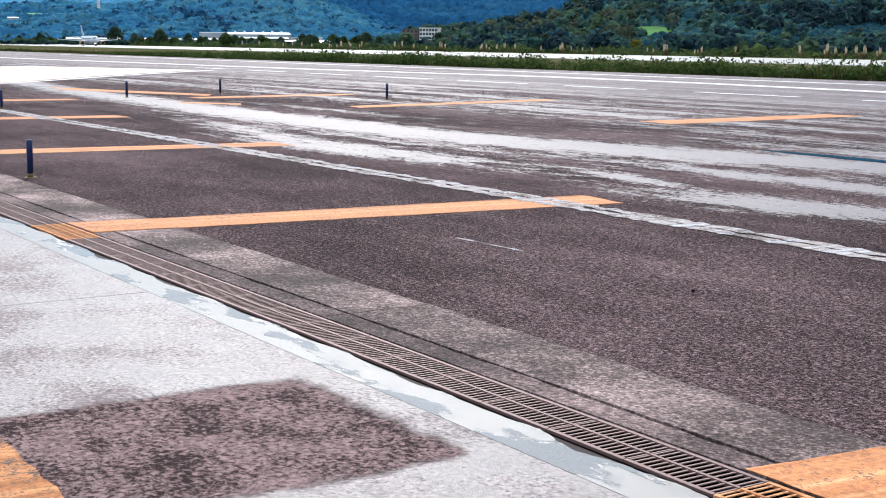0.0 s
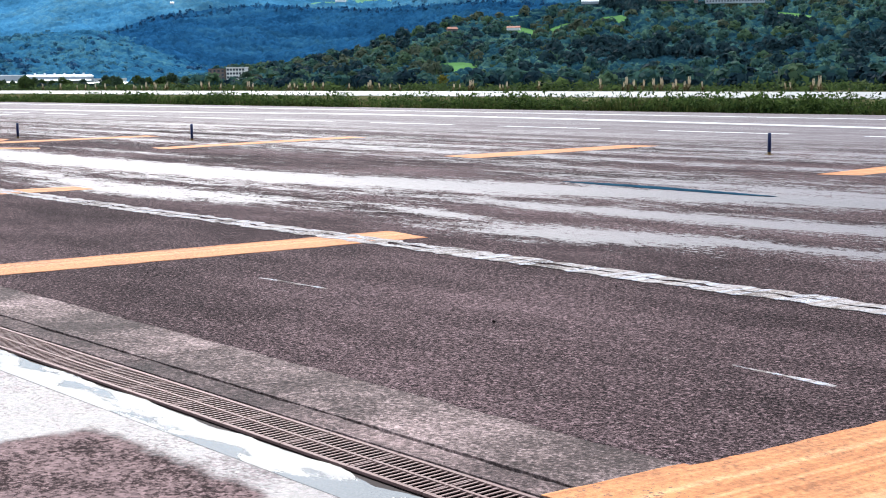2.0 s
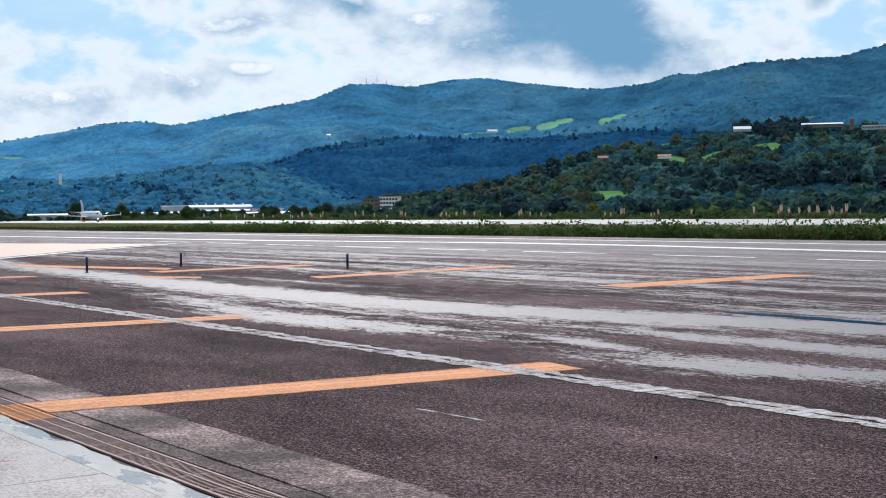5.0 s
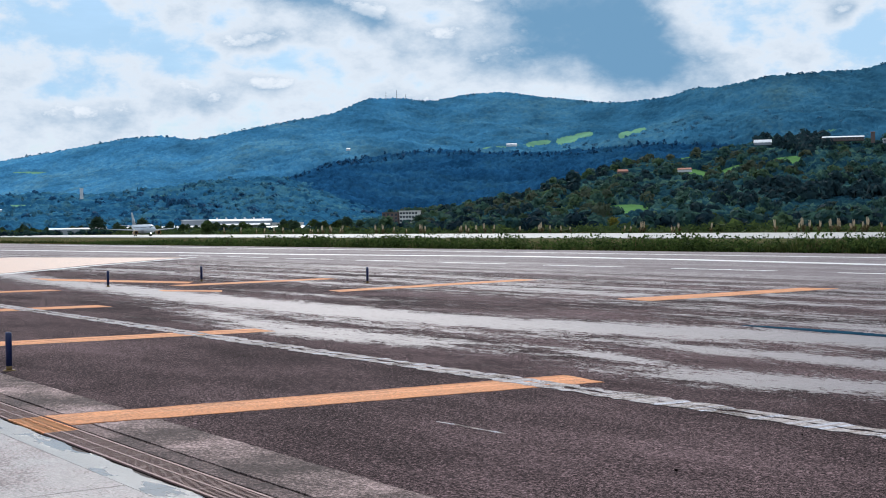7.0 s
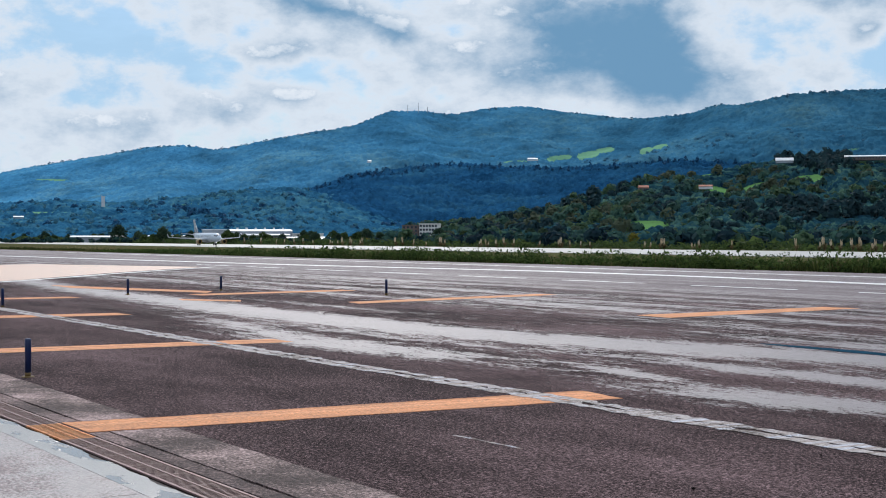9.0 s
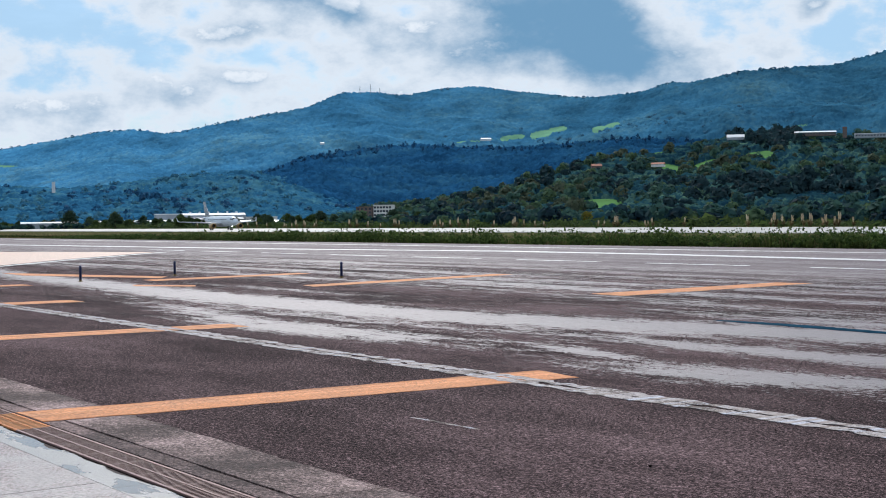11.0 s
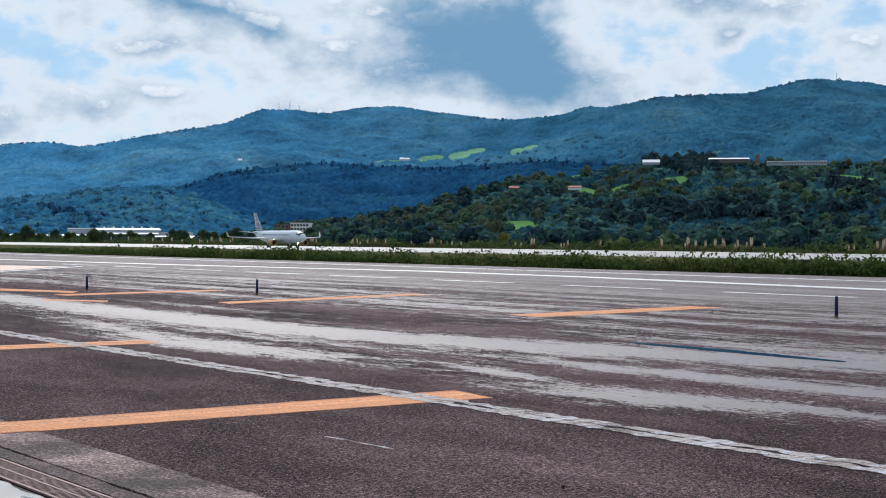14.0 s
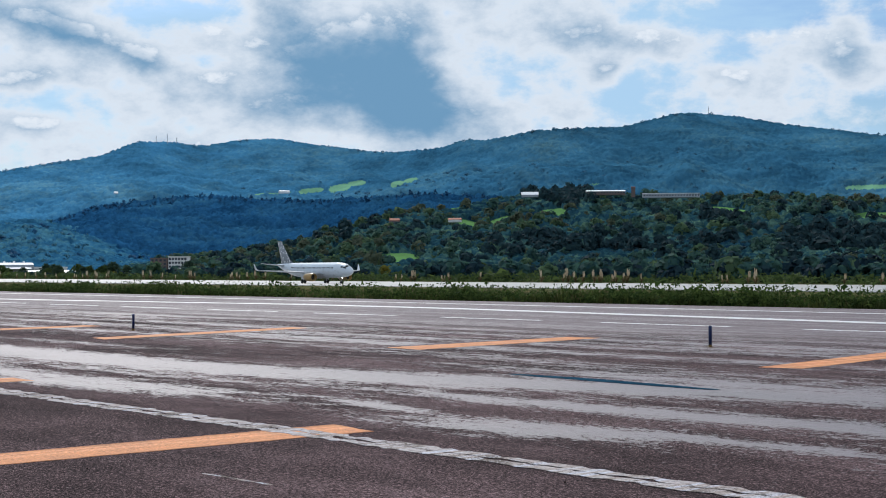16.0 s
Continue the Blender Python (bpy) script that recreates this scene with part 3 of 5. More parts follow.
def marking(name, pts, mat, label, z=0.004, group="orange taxiway bars", rag=0.012):
    """A thin coat of paint with a slightly ragged rim."""
    out = []
    n = len(pts)
    rnd = random.Random(len(name) + int(pts[0][0] * 100))
    for i in range(n):
        a, b = Vector((*pts[i], 0)), Vector((*pts[(i + 1) % n], 0))
        k = max(2, int((b - a).length / 0.12))
        for j in range(k):
            p = a.lerp(b, j / k)
            out.append((p.x + rnd.uniform(-rag, rag), p.y + rnd.uniform(-rag, rag)))
    m = len(out)
    verts = [(x, y, z - 0.003) for x, y in out] + [(x, y, z) for x, y in out]
    faces = [tuple(range(m, 2 * m))] + [(i, (i + 1) % m, m + (i + 1) % m, m + i) for i in range(m)]
    ob = new(name, mesh_of(name, verts, faces, mat))
    ob.matrix_basis = field_pose()
    return tagged(ob, label, "road marking", group, "structure")


DASH = [(-4.66, 6.235), (-3.94, 6.20), (-3.94, 6.235), (-4.66, 6.255)]
BARS = [
    [(-11.92, 4.48), (-11.2, 4.48), (-10.72, 9.12), (-11.5, 9.22)],
    [(-3.52, 4.48), (-2.72, 4.48), (-2.2, 9.2), (-3.0, 9.25)],
    [(-20.65, 4.48), (-19.85, 4.48), (-19.35, 9.7), (-20.1, 9.7)],
    [(-29.6, 4.48), (-28.7, 4.48), (-28.0, 10.2), (-28.9, 10.2)],
    [(-38.4, 4.48), (-37.5, 4.48), (-36.6, 11.9), (-37.5, 11.9)],
    [(-22.1, 19.2), (-21.0, 19.1), (-21.4, 25.4), (-22.3, 25.2)],
    [(-13.1, 19.65), (-12.4, 19.9), (-12.9, 25.6), (-13.7, 25.5)],
    [(-30.6, 16.9), (-29.7, 16.7), (-31.2, 24.1), (-32.0, 24.1)],
    [(-37.3, 15.3), (-36.3, 15.3), (-37.0, 20.7), (-37.9, 20.7)],
    [(-34.6, 13.9), (-33.8, 13.7), (-32.3, 14.7), (-33.0, 15.0)],
    [(-47.0, 14.2), (-44.0, 14.0), (-38.0, 16.2), (-39.0, 16.8)],
]
for bar in BARS:
    marking("taxiway_marking", bar, ORANGE, "worn orange painted bar across damp asphalt")
marking("taxiway_marking", [(-51, 12.6), (-53.2, 14.9), (-61.6, 21.4), (-71.5, 30.2), (-85, 24.5), (-76, 11)], ORANGE_WET, "broad wet orange painted area on the taxiway")
for c0, c1 in ((8.34, 8.505), (8.55, 8.70)):
    marking("edge_line", [(-60, c0), (30, c0), (30, c1), (-60, c1)], WHITE_LINE, "worn pale edge line, half of a double line", 0.0075, "edge lines", 0.045)
marking("short_dash", DASH, WHITE_LINE, "short worn pale dash on asphalt", 0.004, "edge lines", 0.02)
marking("short_dash", [(-9.48, 6.23), (-8.6, 6.28), (-8.6, 6.31), (-9.48, 6.26)], WHITE_LINE, "thin short pale dash on asphalt", 0.004, "edge lines")
def far_line(pts, w, mat, label):
    low = [(s, c - w / 2) for s, c in pts]
    marking("far_line", low + [(s, c + w / 2) for s, c in pts[::-1]], mat, label, 0.004, "edge lines", 0.05)


far_line([(-150, 31), (-73, 37.3), (-53, 40.6), (-43, 40.5), (-21, 38.2), (10, 34.8)], 1.0, WHITE_WET, "broad pale wet line curving along the taxiway")
far_line([(-50.4, 12.6), (-52.8, 15.1), (-61.2, 21.8), (-71.2, 30.8)], 0.45, WHITE_WET, "pale wet line bounding the orange painted area")
far_line([(-150, 47.0), (20, 45.6)], 0.5, WHITE_WET, "long thin pale line near the grass")
for k in range(9):
    s = -78 + 7.2 * k
    far_line([(s, 32.6 + 0.03 * k), (s + 4.6, 32.7 + 0.03 * k)], 0.3, WHITE_WET, "pale dash of the taxiway centre line")


def puddle():
    rnd = random.Random(4)
    top, low = [], []
    for i in range(41):
        f = i / 40
        s = -15.1 + 4.1 * f
        w = 0.17 * math.sin(math.pi * f) ** 0.5 + 0.01
        k = 15.63 + 0.05 * math.sin(5 * f)
        top.append((s, k + w * rnd.uniform(0.8, 1.1)))
        low.append((s, k - w * rnd.uniform(0.8, 1.1)))
    pts = low + top[::-1]
    m = len(pts)
    verts = [(x, y, 0.003) for x, y in pts] + [(x, y, 0.006) for x, y in pts]
    faces = [tuple(range(m, 2 * m))] + [(i, (i + 1) % m, m + (i + 1) % m, m + i) for i in range(m)]
    ob = new("puddle", mesh_of("puddle", verts, faces, WATER))
    ob.matrix_basis = field_pose()
    tagged(ob, "long narrow puddle of still dark water on asphalt", "puddle", "", "structure")


puddle()


def strips():
    """The concrete margin between asphalt and drain: a rough band and a smooth band, cast in bays, with a crack between."""
    rnd = random.Random(8)
    for name, c0, c1, mat, lab, step in (("concrete_strip", 3.897, 4.475, STRIP, "rough weathered concrete margin beside the asphalt", 4.9),
                                         ("drain_surround", 3.715, 3.890, STRIP_SMOOTH, "smooth stained concrete surround of the drain", 4.9)):
        root = empty(name, field_pose(), lab, "concrete edge", "", "structure")
        s = -61.0
        while s < 25:
            e = s + step
            bm = bmesh.new()
            lo, hi = [], []
            n = 90
            for i in range(n + 1):
                x = s + 0.006 + (e - s - 0.012) * i / n
                wob = 0.5 + 0.5 * math.sin(x * 2.3 + 1.7 * math.sin(x * 5.1))
                lo.append((x, c0 + (0.008 * wob + rnd.uniform(0, 0.010)) * (1 if name == "concrete_strip" else 0.1)))
                hi.append((x, c1 - (0.010 * wob + rnd.uniform(0, 0.016))))
            pts = lo + hi[::-1]
            z1 = 0.006
            loft(bm, [[(x, y, -0.2) for x, y in pts], [(x, y, z1 - 0.006) for x, y in pts], [(x, y, z1) for x, y in pts]])
            part("slab", bm, mat, root)
            s = e
    for s0, s1, c0, c1, lab in ((-11.96, -11.25, 3.72, 4.47, ""), (-3.64, -2.85, 3.72, 4.47, "")):
        k = 0.11
        marking("taxiway_marking", [(s0, c0), (s1, c0), (s1 + k * (c1 - c0), c1), (s0 + k * (c1 - c0), c1)], ORANGE, "worn orange bar across the concrete margin", 0.011)


strips()


def apron():
    """Wet concrete bays, with joints between them, up to the gutter beside the drain."""
    root = empty("apron", field_pose(), "wet pale concrete apron bays with a dried stained bay", "apron", "", "structure")
    s = -8.42 - 4.8 * 12
    while s < 30:
        e = s + 4.8
        for c0, c1 in ((-1.9, 3.135), (-6.95, -1.91), (-12.0, -6.96), (-17.0, -12.01)):
            bm = bmesh.new()
            box(bm, s + 0.005, e - 0.005, c0, c1 - 0.005, -0.22, 0.0)
            ob = part("slab", bm, APRON, root)
        s = e
    rnd = random.Random(15)
    g = empty("gutter", field_pose(), "shallow concrete gutter filled with rain water", "gutter", "", "structure")
    s = -61.0
    while s < 25:
        bm = bmesh.new()
        n = 120
        rim = []
        for i in range(n + 1):
            x = s + 0.003 + 4.794 * i / n
            bite = max(0.0, math.sin(x * 2.9 + 2.0 * math.sin(x * 1.3)) - 0.55) * 0.09
            rim.append((x, 3.402 - bite - rnd.uniform(0, 0.012) - 0.012 * (1 + math.sin(x * 7.3))))
        pts = [(s + 0.003, 3.142), (s + 4.797, 3.142)] + rim[::-1]
        loft(bm, [[(x, y, z) for x, y in pts] for z in (-0.2, -0.004)])
        part("slab", bm, GUTTER, g)
        s += 4.8
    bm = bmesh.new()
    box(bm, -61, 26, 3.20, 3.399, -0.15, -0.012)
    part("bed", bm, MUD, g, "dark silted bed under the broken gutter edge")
    marking("taxiway_marking", [(-16.0, 0.75), (-1.0, 0.62), (-1.0, 1.40), (-16.0, 1.42)], ORANGE_WORN, "worn orange line on the wet apron", 0.004)


apron()


def drain():
    """A slot drain: a dark channel covered by rusted grates in half-metre sections."""
    # the channel's near-black colour holds the shade inside the slots
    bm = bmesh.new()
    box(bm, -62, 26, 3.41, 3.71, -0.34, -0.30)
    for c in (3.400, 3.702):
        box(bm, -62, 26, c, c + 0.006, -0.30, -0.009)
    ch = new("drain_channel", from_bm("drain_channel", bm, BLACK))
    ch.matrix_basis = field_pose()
    tagged(ch, "concrete channel under the grates, slot shade in its near-black colour", "drain", "", "structure")
    fm = bmesh.new()
    for c, w in ((3.420, 0.022), (3.552, 0.016), (3.690, 0.022)):
        box(fm, 0.003, 0.497, c - w / 2, c + w / 2, -0.009, 0.004)
    for x in (0.003, 0.487):
        for c0, c1 in ((3.431, 3.544), (3.560, 3.679)):
            box(fm, x, x + 0.010, c0, c1, -0.003, 0.001)
    frame_me = from_bm("frame", fm, RUST)

    def bars(bm, x):
        for c0, c1 in ((3.431, 3.544), (3.560, 3.679)):
            box(bm, x - 0.0058, x + 0.0058, c0, c1, -0.003, 0.001)
    bb = bmesh.new()
    bars(bb, 0.0)
    bar_me = from_bm("bar", bb, RUST)
    joined = bmesh.new()
    for i in range(12):
        bars(joined, 0.0385 + 0.0385 * i)
    joined_me = from_bm("bars", joined, RUST)
    frame_or, bar_or = frame_me.copy(), bar_me.copy()
    frame_or.materials[0] = ORANGE
    bar_or.materials[0] = ORANGE
    k = -120
    while k * 0.5 < 22:
        s = k * 0.5
        dyed = k in (-24, -23, -7, -6)
        g = empty("drain_grate", field_pose(s), "rusted drain grate section painted over in orange" if dyed else "rusted steel drain grate section", "grate", "drain grates")
        f = new("frame", frame_or if dyed else frame_me)
        f.parent = g
        if -10.0 <= s < 1.0 or dyed:
            for i in range(12):
                b = new("bar", bar_or if dyed else bar_me)
                b.parent = g
                b.location = (0.0385 + 0.0385 * i, 0, 0)
        else:
            b = new("slats", joined_me)
            b.parent = g
            tagged(b, "", "", "", "stuff")
        k += 1


drain()


# ---- marker posts ----
def marker_posts():
    root = empty("marker_post", field_pose(-16.2, 4.63), "blue plastic taxiway edge marker with a yellow foot", "marker post", "edge markers")
    bm = bmesh.new()
    tube(bm, 0.075, 0.070, 0.0, 0.012, 16)
    part("base_plate", bm, YELLOW, root)
    bm = bmesh.new()
    tube(bm, 0.036, 0.036, 0.012, 0.055, 16)
    part("foot", bm, YELLOW, root, "yellow foot band", True)
    bm = bmesh.new()
    n = 16
    ring = lambda r, z: [(r * math.cos(2 * math.pi * i / n), r * math.sin(2 * math.pi * i / n), z) for i in range(n)]  # noqa: E731
    loft(bm, [ring(0.037, 0.055), ring(0.037, 0.43), ring(0.034, 0.452), ring(0.02, 0.458)])
    part("post", bm, BLUE, root, "", True)
    for s, c in ((-37.9, 13.7), (-39.3, 17.2), (-33.6, 19.8), (-17.2, 24.0), (-32.5, 8.7), (-46.0, 11.5)):
        copy_thing(root, field_pose(s, c, 0.0, s * 40))


marker_posts()


def stones():
    """Loose dark pebbles on the taxiway."""
    rnd = random.Random(3)
    for s, c, r in ((STONE[0], STONE[1], 0.013), (-8.2, 7.6, 0.007), (-5.4, 5.3, 0.006), (-10.4, 5.7, 0.008), (-7.1, 8.0, 0.008)):
        bm = bmesh.new()
        bmesh.ops.create_icosphere(bm, subdivisions=2, radius=r)
        for v in bm.verts:
            v.co *= rnd.uniform(0.75, 1.15)
            v.co.z *= 0.75
        ob = new("pebble", from_bm("pebble", bm, BLACK, True))
        ob.matrix_basis = field_pose(s, c, r * 0.55, rnd.uniform(0, 360))
        tagged(ob, "small dark pebble lying on the asphalt", "pebble", "loose pebbles")


STONE = (-6.6, 6.22)
stones()


# ---- hills ----
def canopy(x, y, cell, seed):
    """Heights of tree crowns standing close together."""
    gx, gy = np.floor(x / cell), np.floor(y / cell)
    best = np.zeros_like(x)
    def rnd(i, j, k):
        v = np.sin(i * 127.1 + j * 311.7 + k * 74.7 + seed) * 43758.5453
        return v - np.floor(v)
    for di in (-1, 0, 1):
        for dj in (-1, 0, 1):
            i, j = gx + di, gy + dj
            cx, cy = (i + 0.15 + 0.7 * rnd(i, j, 1)) * cell, (j + 0.15 + 0.7 * rnd(i, j, 2)) * cell
            r = cell * (0.45 + 0.4 * rnd(i, j, 3))
            d2 = ((x - cx) ** 2 + (y - cy) ** 2) / r**2
            best = np.maximum(best, (0.45 + 0.75 * rnd(i, j, 4)) * np.sqrt(np.clip(1 - d2, 0, 1)))
    return best


def waves(x, y, size, seed):
    v = np.zeros_like(x)
    for k in range(5):
        a = seed * 1.7 + k * 2.4
        f = 2 ** k / size
        v += np.sin((x * math.cos(a) + y * math.sin(a)) * f * 2 + a * 3 + 1.3 * np.sin((y * math.cos(a) - x * math.sin(a)) * f + k)) / 1.8 ** k
    return v / 2


HILLS = {}


def hill(name, crest, r0, r1, a0, a1, da, nr, cell, tall, mat, meadow, fields, seed, label, base=-2.1, bulge=1.2, relief=0.1):
    """A wooded hill: crest is a line of bearing and height angle seen from the apron, in degrees."""
    az = np.arange(a0, a1 + da / 2, da)
    ca, ce = np.array(crest).T
    ke = np.interp(az, ca, ce)
    w = max(3, int(0.8 / da) | 1)
    ke = np.convolve(np.pad(ke, w // 2, mode="edge"), np.ones(w) / w, mode="valid")
    t = np.linspace(0, 1, nr)[:, None]
    far = r1 * (1 + 0.06 * np.sin(np.radians(az * 17 + seed * 40)))[None, :]
    rr = r0 + (far - r0) * t
    x, y = rr * np.sin(np.radians(az))[None, :], rr * np.cos(np.radians(az))[None, :]
    top = far * np.tan(np.radians(ke))[None, :] + 1.65 - tall * 0.8
    shape = t ** bulge
    z = base + (top - base) * shape
    z = z + waves(x, y, (r1 - r0) * 0.22, seed) * np.maximum(top, 5) * relief * np.sin(np.pi * np.clip(t, 0, 1)) ** 1.0
    el = np.degrees(np.arctan2(z - 1.65, rr))
    open_ = np.zeros_like(z, bool)
    for fa, fe, wa, we, tilt in fields:
        p, q = (az[None, :] - fa), (el - fe - (az[None, :] - fa) * tilt)
        edge = 0.25 * waves(x, y, 60, seed + 3)
        open_ |= (np.abs(p / wa) ** 3 + np.abs(q / we) ** 3) < 1 + edge
    can = canopy(x, y, cell, seed) * tall + canopy(x, y, cell * 0.4, seed + 9) * tall * 0.4
    can = can * np.clip(t * nr / 4.0, 0, 1)
    HILLS[name] = (az, r0, far[0], z.copy(), open_)
    z = z + np.where(open_, 0.0, can)
    z[0] = base - 1.0
    # far side of the crest
    xb, yb, zb = x[-1:] * 1.05, y[-1:] * 1.05, z[-1:] * 0.6 + base * 0.4
    x, y, z = np.concatenate([x, xb]), np.concatenate([y, yb]), np.concatenate([z, zb])
    x, y, z = np.concatenate([x, xb * 1.05]), np.concatenate([y, yb * 1.05]), np.concatenate([z, 0 * zb + base])
    rows, cols = x.shape
    verts = np.stack([x.ravel(), y.ravel(), z.ravel()], -1)
    i = (np.arange(rows - 1)[:, None] * cols + np.arange(cols - 1)[None, :]).ravel()
    quads = np.stack([i, i + 1, i + 1 + cols, i + cols], -1)
    me = bpy.data.meshes.new(name)
    me.vertices.add(len(verts))
    me.vertices.foreach_set("co", verts.ravel())
    me.loops.add(quads.size)
    me.loops.foreach_set("vertex_index", quads.ravel())
    me.polygons.add(len(quads))
    me.polygons.foreach_set("loop_start", np.arange(len(quads)) * 4)
    me.materials.append(mat)
    me.materials.append(meadow)
    om = np.zeros((rows, cols), bool)
    om[: open_.shape[0]] = open_
    fm = om[:-1, :-1] & om[1:, 1:] & om[1:, :-1] & om[:-1, 1:]
    me.polygons.foreach_set("material_index", fm.ravel().astype(np.int32))
    me.polygons.foreach_set("use_smooth", np.ones(len(quads), bool))
    me.update(calc_edges=True)
    me.validate()
    ob = new(name, me)
    return tagged(ob, label, "wooded hill", "", "stuff")


CREST_FAR = [(-30, 1.2), (-24, 1.6), (-18, 2.57), (-16.9, 2.82), (-14, 3.34), (-12, 3.74), (-10.8, 3.8), (-9.4, 3.63), (-8.1, 3.88), (-6.7, 4.17), (-5.3, 4.42), (-3.9, 4.64), (-3.2, 4.88),
             (-2.35, 5.28), (-1.0, 5.31), (0.4, 5.14), (1.8, 5.4), (3.5, 5.49), (5.1, 5.24), (7.5, 4.96), (8.6, 4.95), (10.5, 5.15), (11.4, 5.51), (12.1, 5.42),
             (14.3, 5.82), (16.1, 5.9), (18, 5.94), (20.2, 6.45), (21.3, 6.4), (22.5, 6.27), (24.7, 5.85), (26.9, 5.53), (28.4, 5.3), (40, 4.2)]
CREST_MID = [(-16, 0.2), (-11.4, 0.9), (-9, 1.5), (-7, 1.8), (-5.3, 2.1), (-3.9, 2.6), (-2, 2.87), (0.4, 3.1), (2.7, 2.95), (5.1, 2.9), (7.5, 3.05), (9.8, 3.2), (12, 3.1), (15, 2.8), (20, 2.5)]
CREST_NEAR = [(-4, 0.1), (0.4, 0.5), (2.7, 0.85), (4.2, 1.1), (5.6, 1.56), (7, 2.0), (8.6, 2.4), (10.9, 2.75), (12.7, 2.95), (14.8, 3.35), (16.5, 3.25), (18, 3.1), (21.3, 3.0), (23.5, 3.05), (28.4, 2.7), (38, 2.2)]
CREST_LEFT = [(-30, 1.2), (-18, 1.35), (-15.8, 1.5), (-13.5, 1.4), (-11.3, 1.6), (-8.6, 1.95), (-6.2, 2.1), (-4, 1.6), (-1, 0.6), (1, 0.2)]
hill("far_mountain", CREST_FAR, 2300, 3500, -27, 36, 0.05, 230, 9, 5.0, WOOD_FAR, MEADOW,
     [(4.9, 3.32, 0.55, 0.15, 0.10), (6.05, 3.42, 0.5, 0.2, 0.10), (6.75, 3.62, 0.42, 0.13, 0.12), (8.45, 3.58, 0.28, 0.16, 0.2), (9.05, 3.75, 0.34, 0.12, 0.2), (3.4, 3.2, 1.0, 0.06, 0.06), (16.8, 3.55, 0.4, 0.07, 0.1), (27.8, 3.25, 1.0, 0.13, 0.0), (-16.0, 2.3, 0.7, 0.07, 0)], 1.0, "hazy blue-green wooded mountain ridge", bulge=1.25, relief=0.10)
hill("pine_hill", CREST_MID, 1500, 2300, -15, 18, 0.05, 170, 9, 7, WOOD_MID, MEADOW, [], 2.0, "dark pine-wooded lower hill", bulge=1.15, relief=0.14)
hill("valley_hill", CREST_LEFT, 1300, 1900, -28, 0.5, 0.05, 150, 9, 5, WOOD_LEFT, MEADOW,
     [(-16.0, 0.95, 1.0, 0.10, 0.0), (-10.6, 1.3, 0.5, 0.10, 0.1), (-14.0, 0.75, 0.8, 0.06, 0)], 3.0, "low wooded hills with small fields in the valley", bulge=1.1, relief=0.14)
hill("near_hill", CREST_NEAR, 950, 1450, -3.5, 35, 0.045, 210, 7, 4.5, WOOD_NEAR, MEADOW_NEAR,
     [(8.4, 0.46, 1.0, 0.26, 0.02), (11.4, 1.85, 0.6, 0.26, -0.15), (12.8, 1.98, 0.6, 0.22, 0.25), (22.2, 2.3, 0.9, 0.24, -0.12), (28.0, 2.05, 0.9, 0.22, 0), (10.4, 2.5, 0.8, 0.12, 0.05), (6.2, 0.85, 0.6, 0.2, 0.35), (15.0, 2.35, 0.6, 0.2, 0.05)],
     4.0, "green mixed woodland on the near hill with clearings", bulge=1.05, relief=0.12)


# ---- woods on the slopes ----
def leafy(x, y, z, r, h, leaves, seed, cone=0.0):
    """Leaf clumps round many crowns at once: quads that face outwards from each crown."""
    rng = np.random.default_rng(seed)
    n = len(x)
    d = rng.normal(0, 1, (n, leaves, 3))
    d /= np.linalg.norm(d, axis=2, keepdims=True)
    d[..., 2] = np.where(d[..., 2] < -0.35, -d[..., 2], d[..., 2])
    lump = 0.72 + 0.4 * rng.random((n, leaves, 1))
    narrow = 1 - cone * np.clip(d[..., 2:3] * 0.5 + 0.5, 0, 1)
    p = d * lump * np.stack([r, r, h * 0.55], -1)[:, None, :] * np.concatenate([narrow, narrow, np.ones_like(narrow)], 2)
    p += np.stack([x, y, z + h * 0.45], -1)[:, None, :]
    nrm = d + rng.normal(0, 0.45, d.shape)
    a = np.cross(nrm, rng.normal(0, 1, d.shape))
    a /= np.linalg.norm(a, axis=2, keepdims=True)
    b = np.cross(nrm / np.linalg.norm(nrm, axis=2, keepdims=True), a)
    w = (r[:, None] * rng.uniform(0.16, 0.36, (n, leaves)))[..., None]
    quad = np.stack([p - a * w - b * w * 0.6, p + a * w * 0.7 - b * w, p + a * w + b * w * 0.7, p - a * w * 0.6 + b * w], 2)
    return quad.reshape(-1, 3)


def leaf_sheet(name, verts, mat, label):
    n = len(verts) // 4
    me = bpy.data.meshes.new(name)
    me.vertices.add(len(verts))
    me.vertices.foreach_set("co", verts.ravel())
    me.loops.add(4 * n)
    me.loops.foreach_set("vertex_index", np.arange(4 * n))
    me.polygons.add(n)
    me.polygons.foreach_set("loop_start", np.arange(n) * 4)
    me.materials.append(mat)
    me.update(calc_edges=True)
    return tagged(new(name, me), label, "trees", "", "stuff")


def on_hill(name, a, t):
    """Ground points of a hill at bearings a and shares t of the way to the crest, and whether they lie in a field."""
    az, r0, far, z, field = HILLS[name]
    i = np.clip(np.searchsorted(az, a), 0, len(az) - 1)
    k = np.clip((t * (z.shape[0] - 1)).astype(int), 0, z.shape[0] - 1)
    rr = r0 + (far[i] - r0) * t
    return rr * np.sin(np.radians(a)), rr * np.cos(np.radians(a)), z[k, i], field[k, i]


# bearing, height angle and half sizes of dark stands: conifers, and cloud shade put into tree colour
DARK_STANDS = [(15.3, 2.85, 1.5, 0.45), (18.0, 0.85, 5.5, 0.40), (6.5, 1.25, 0.4, 0.22), (21.5, 1.9, 1.2, 0.3), (-9.9, 0.95, 0.9, 0.3), (27.0, 1.0, 3.0, 0.5)]


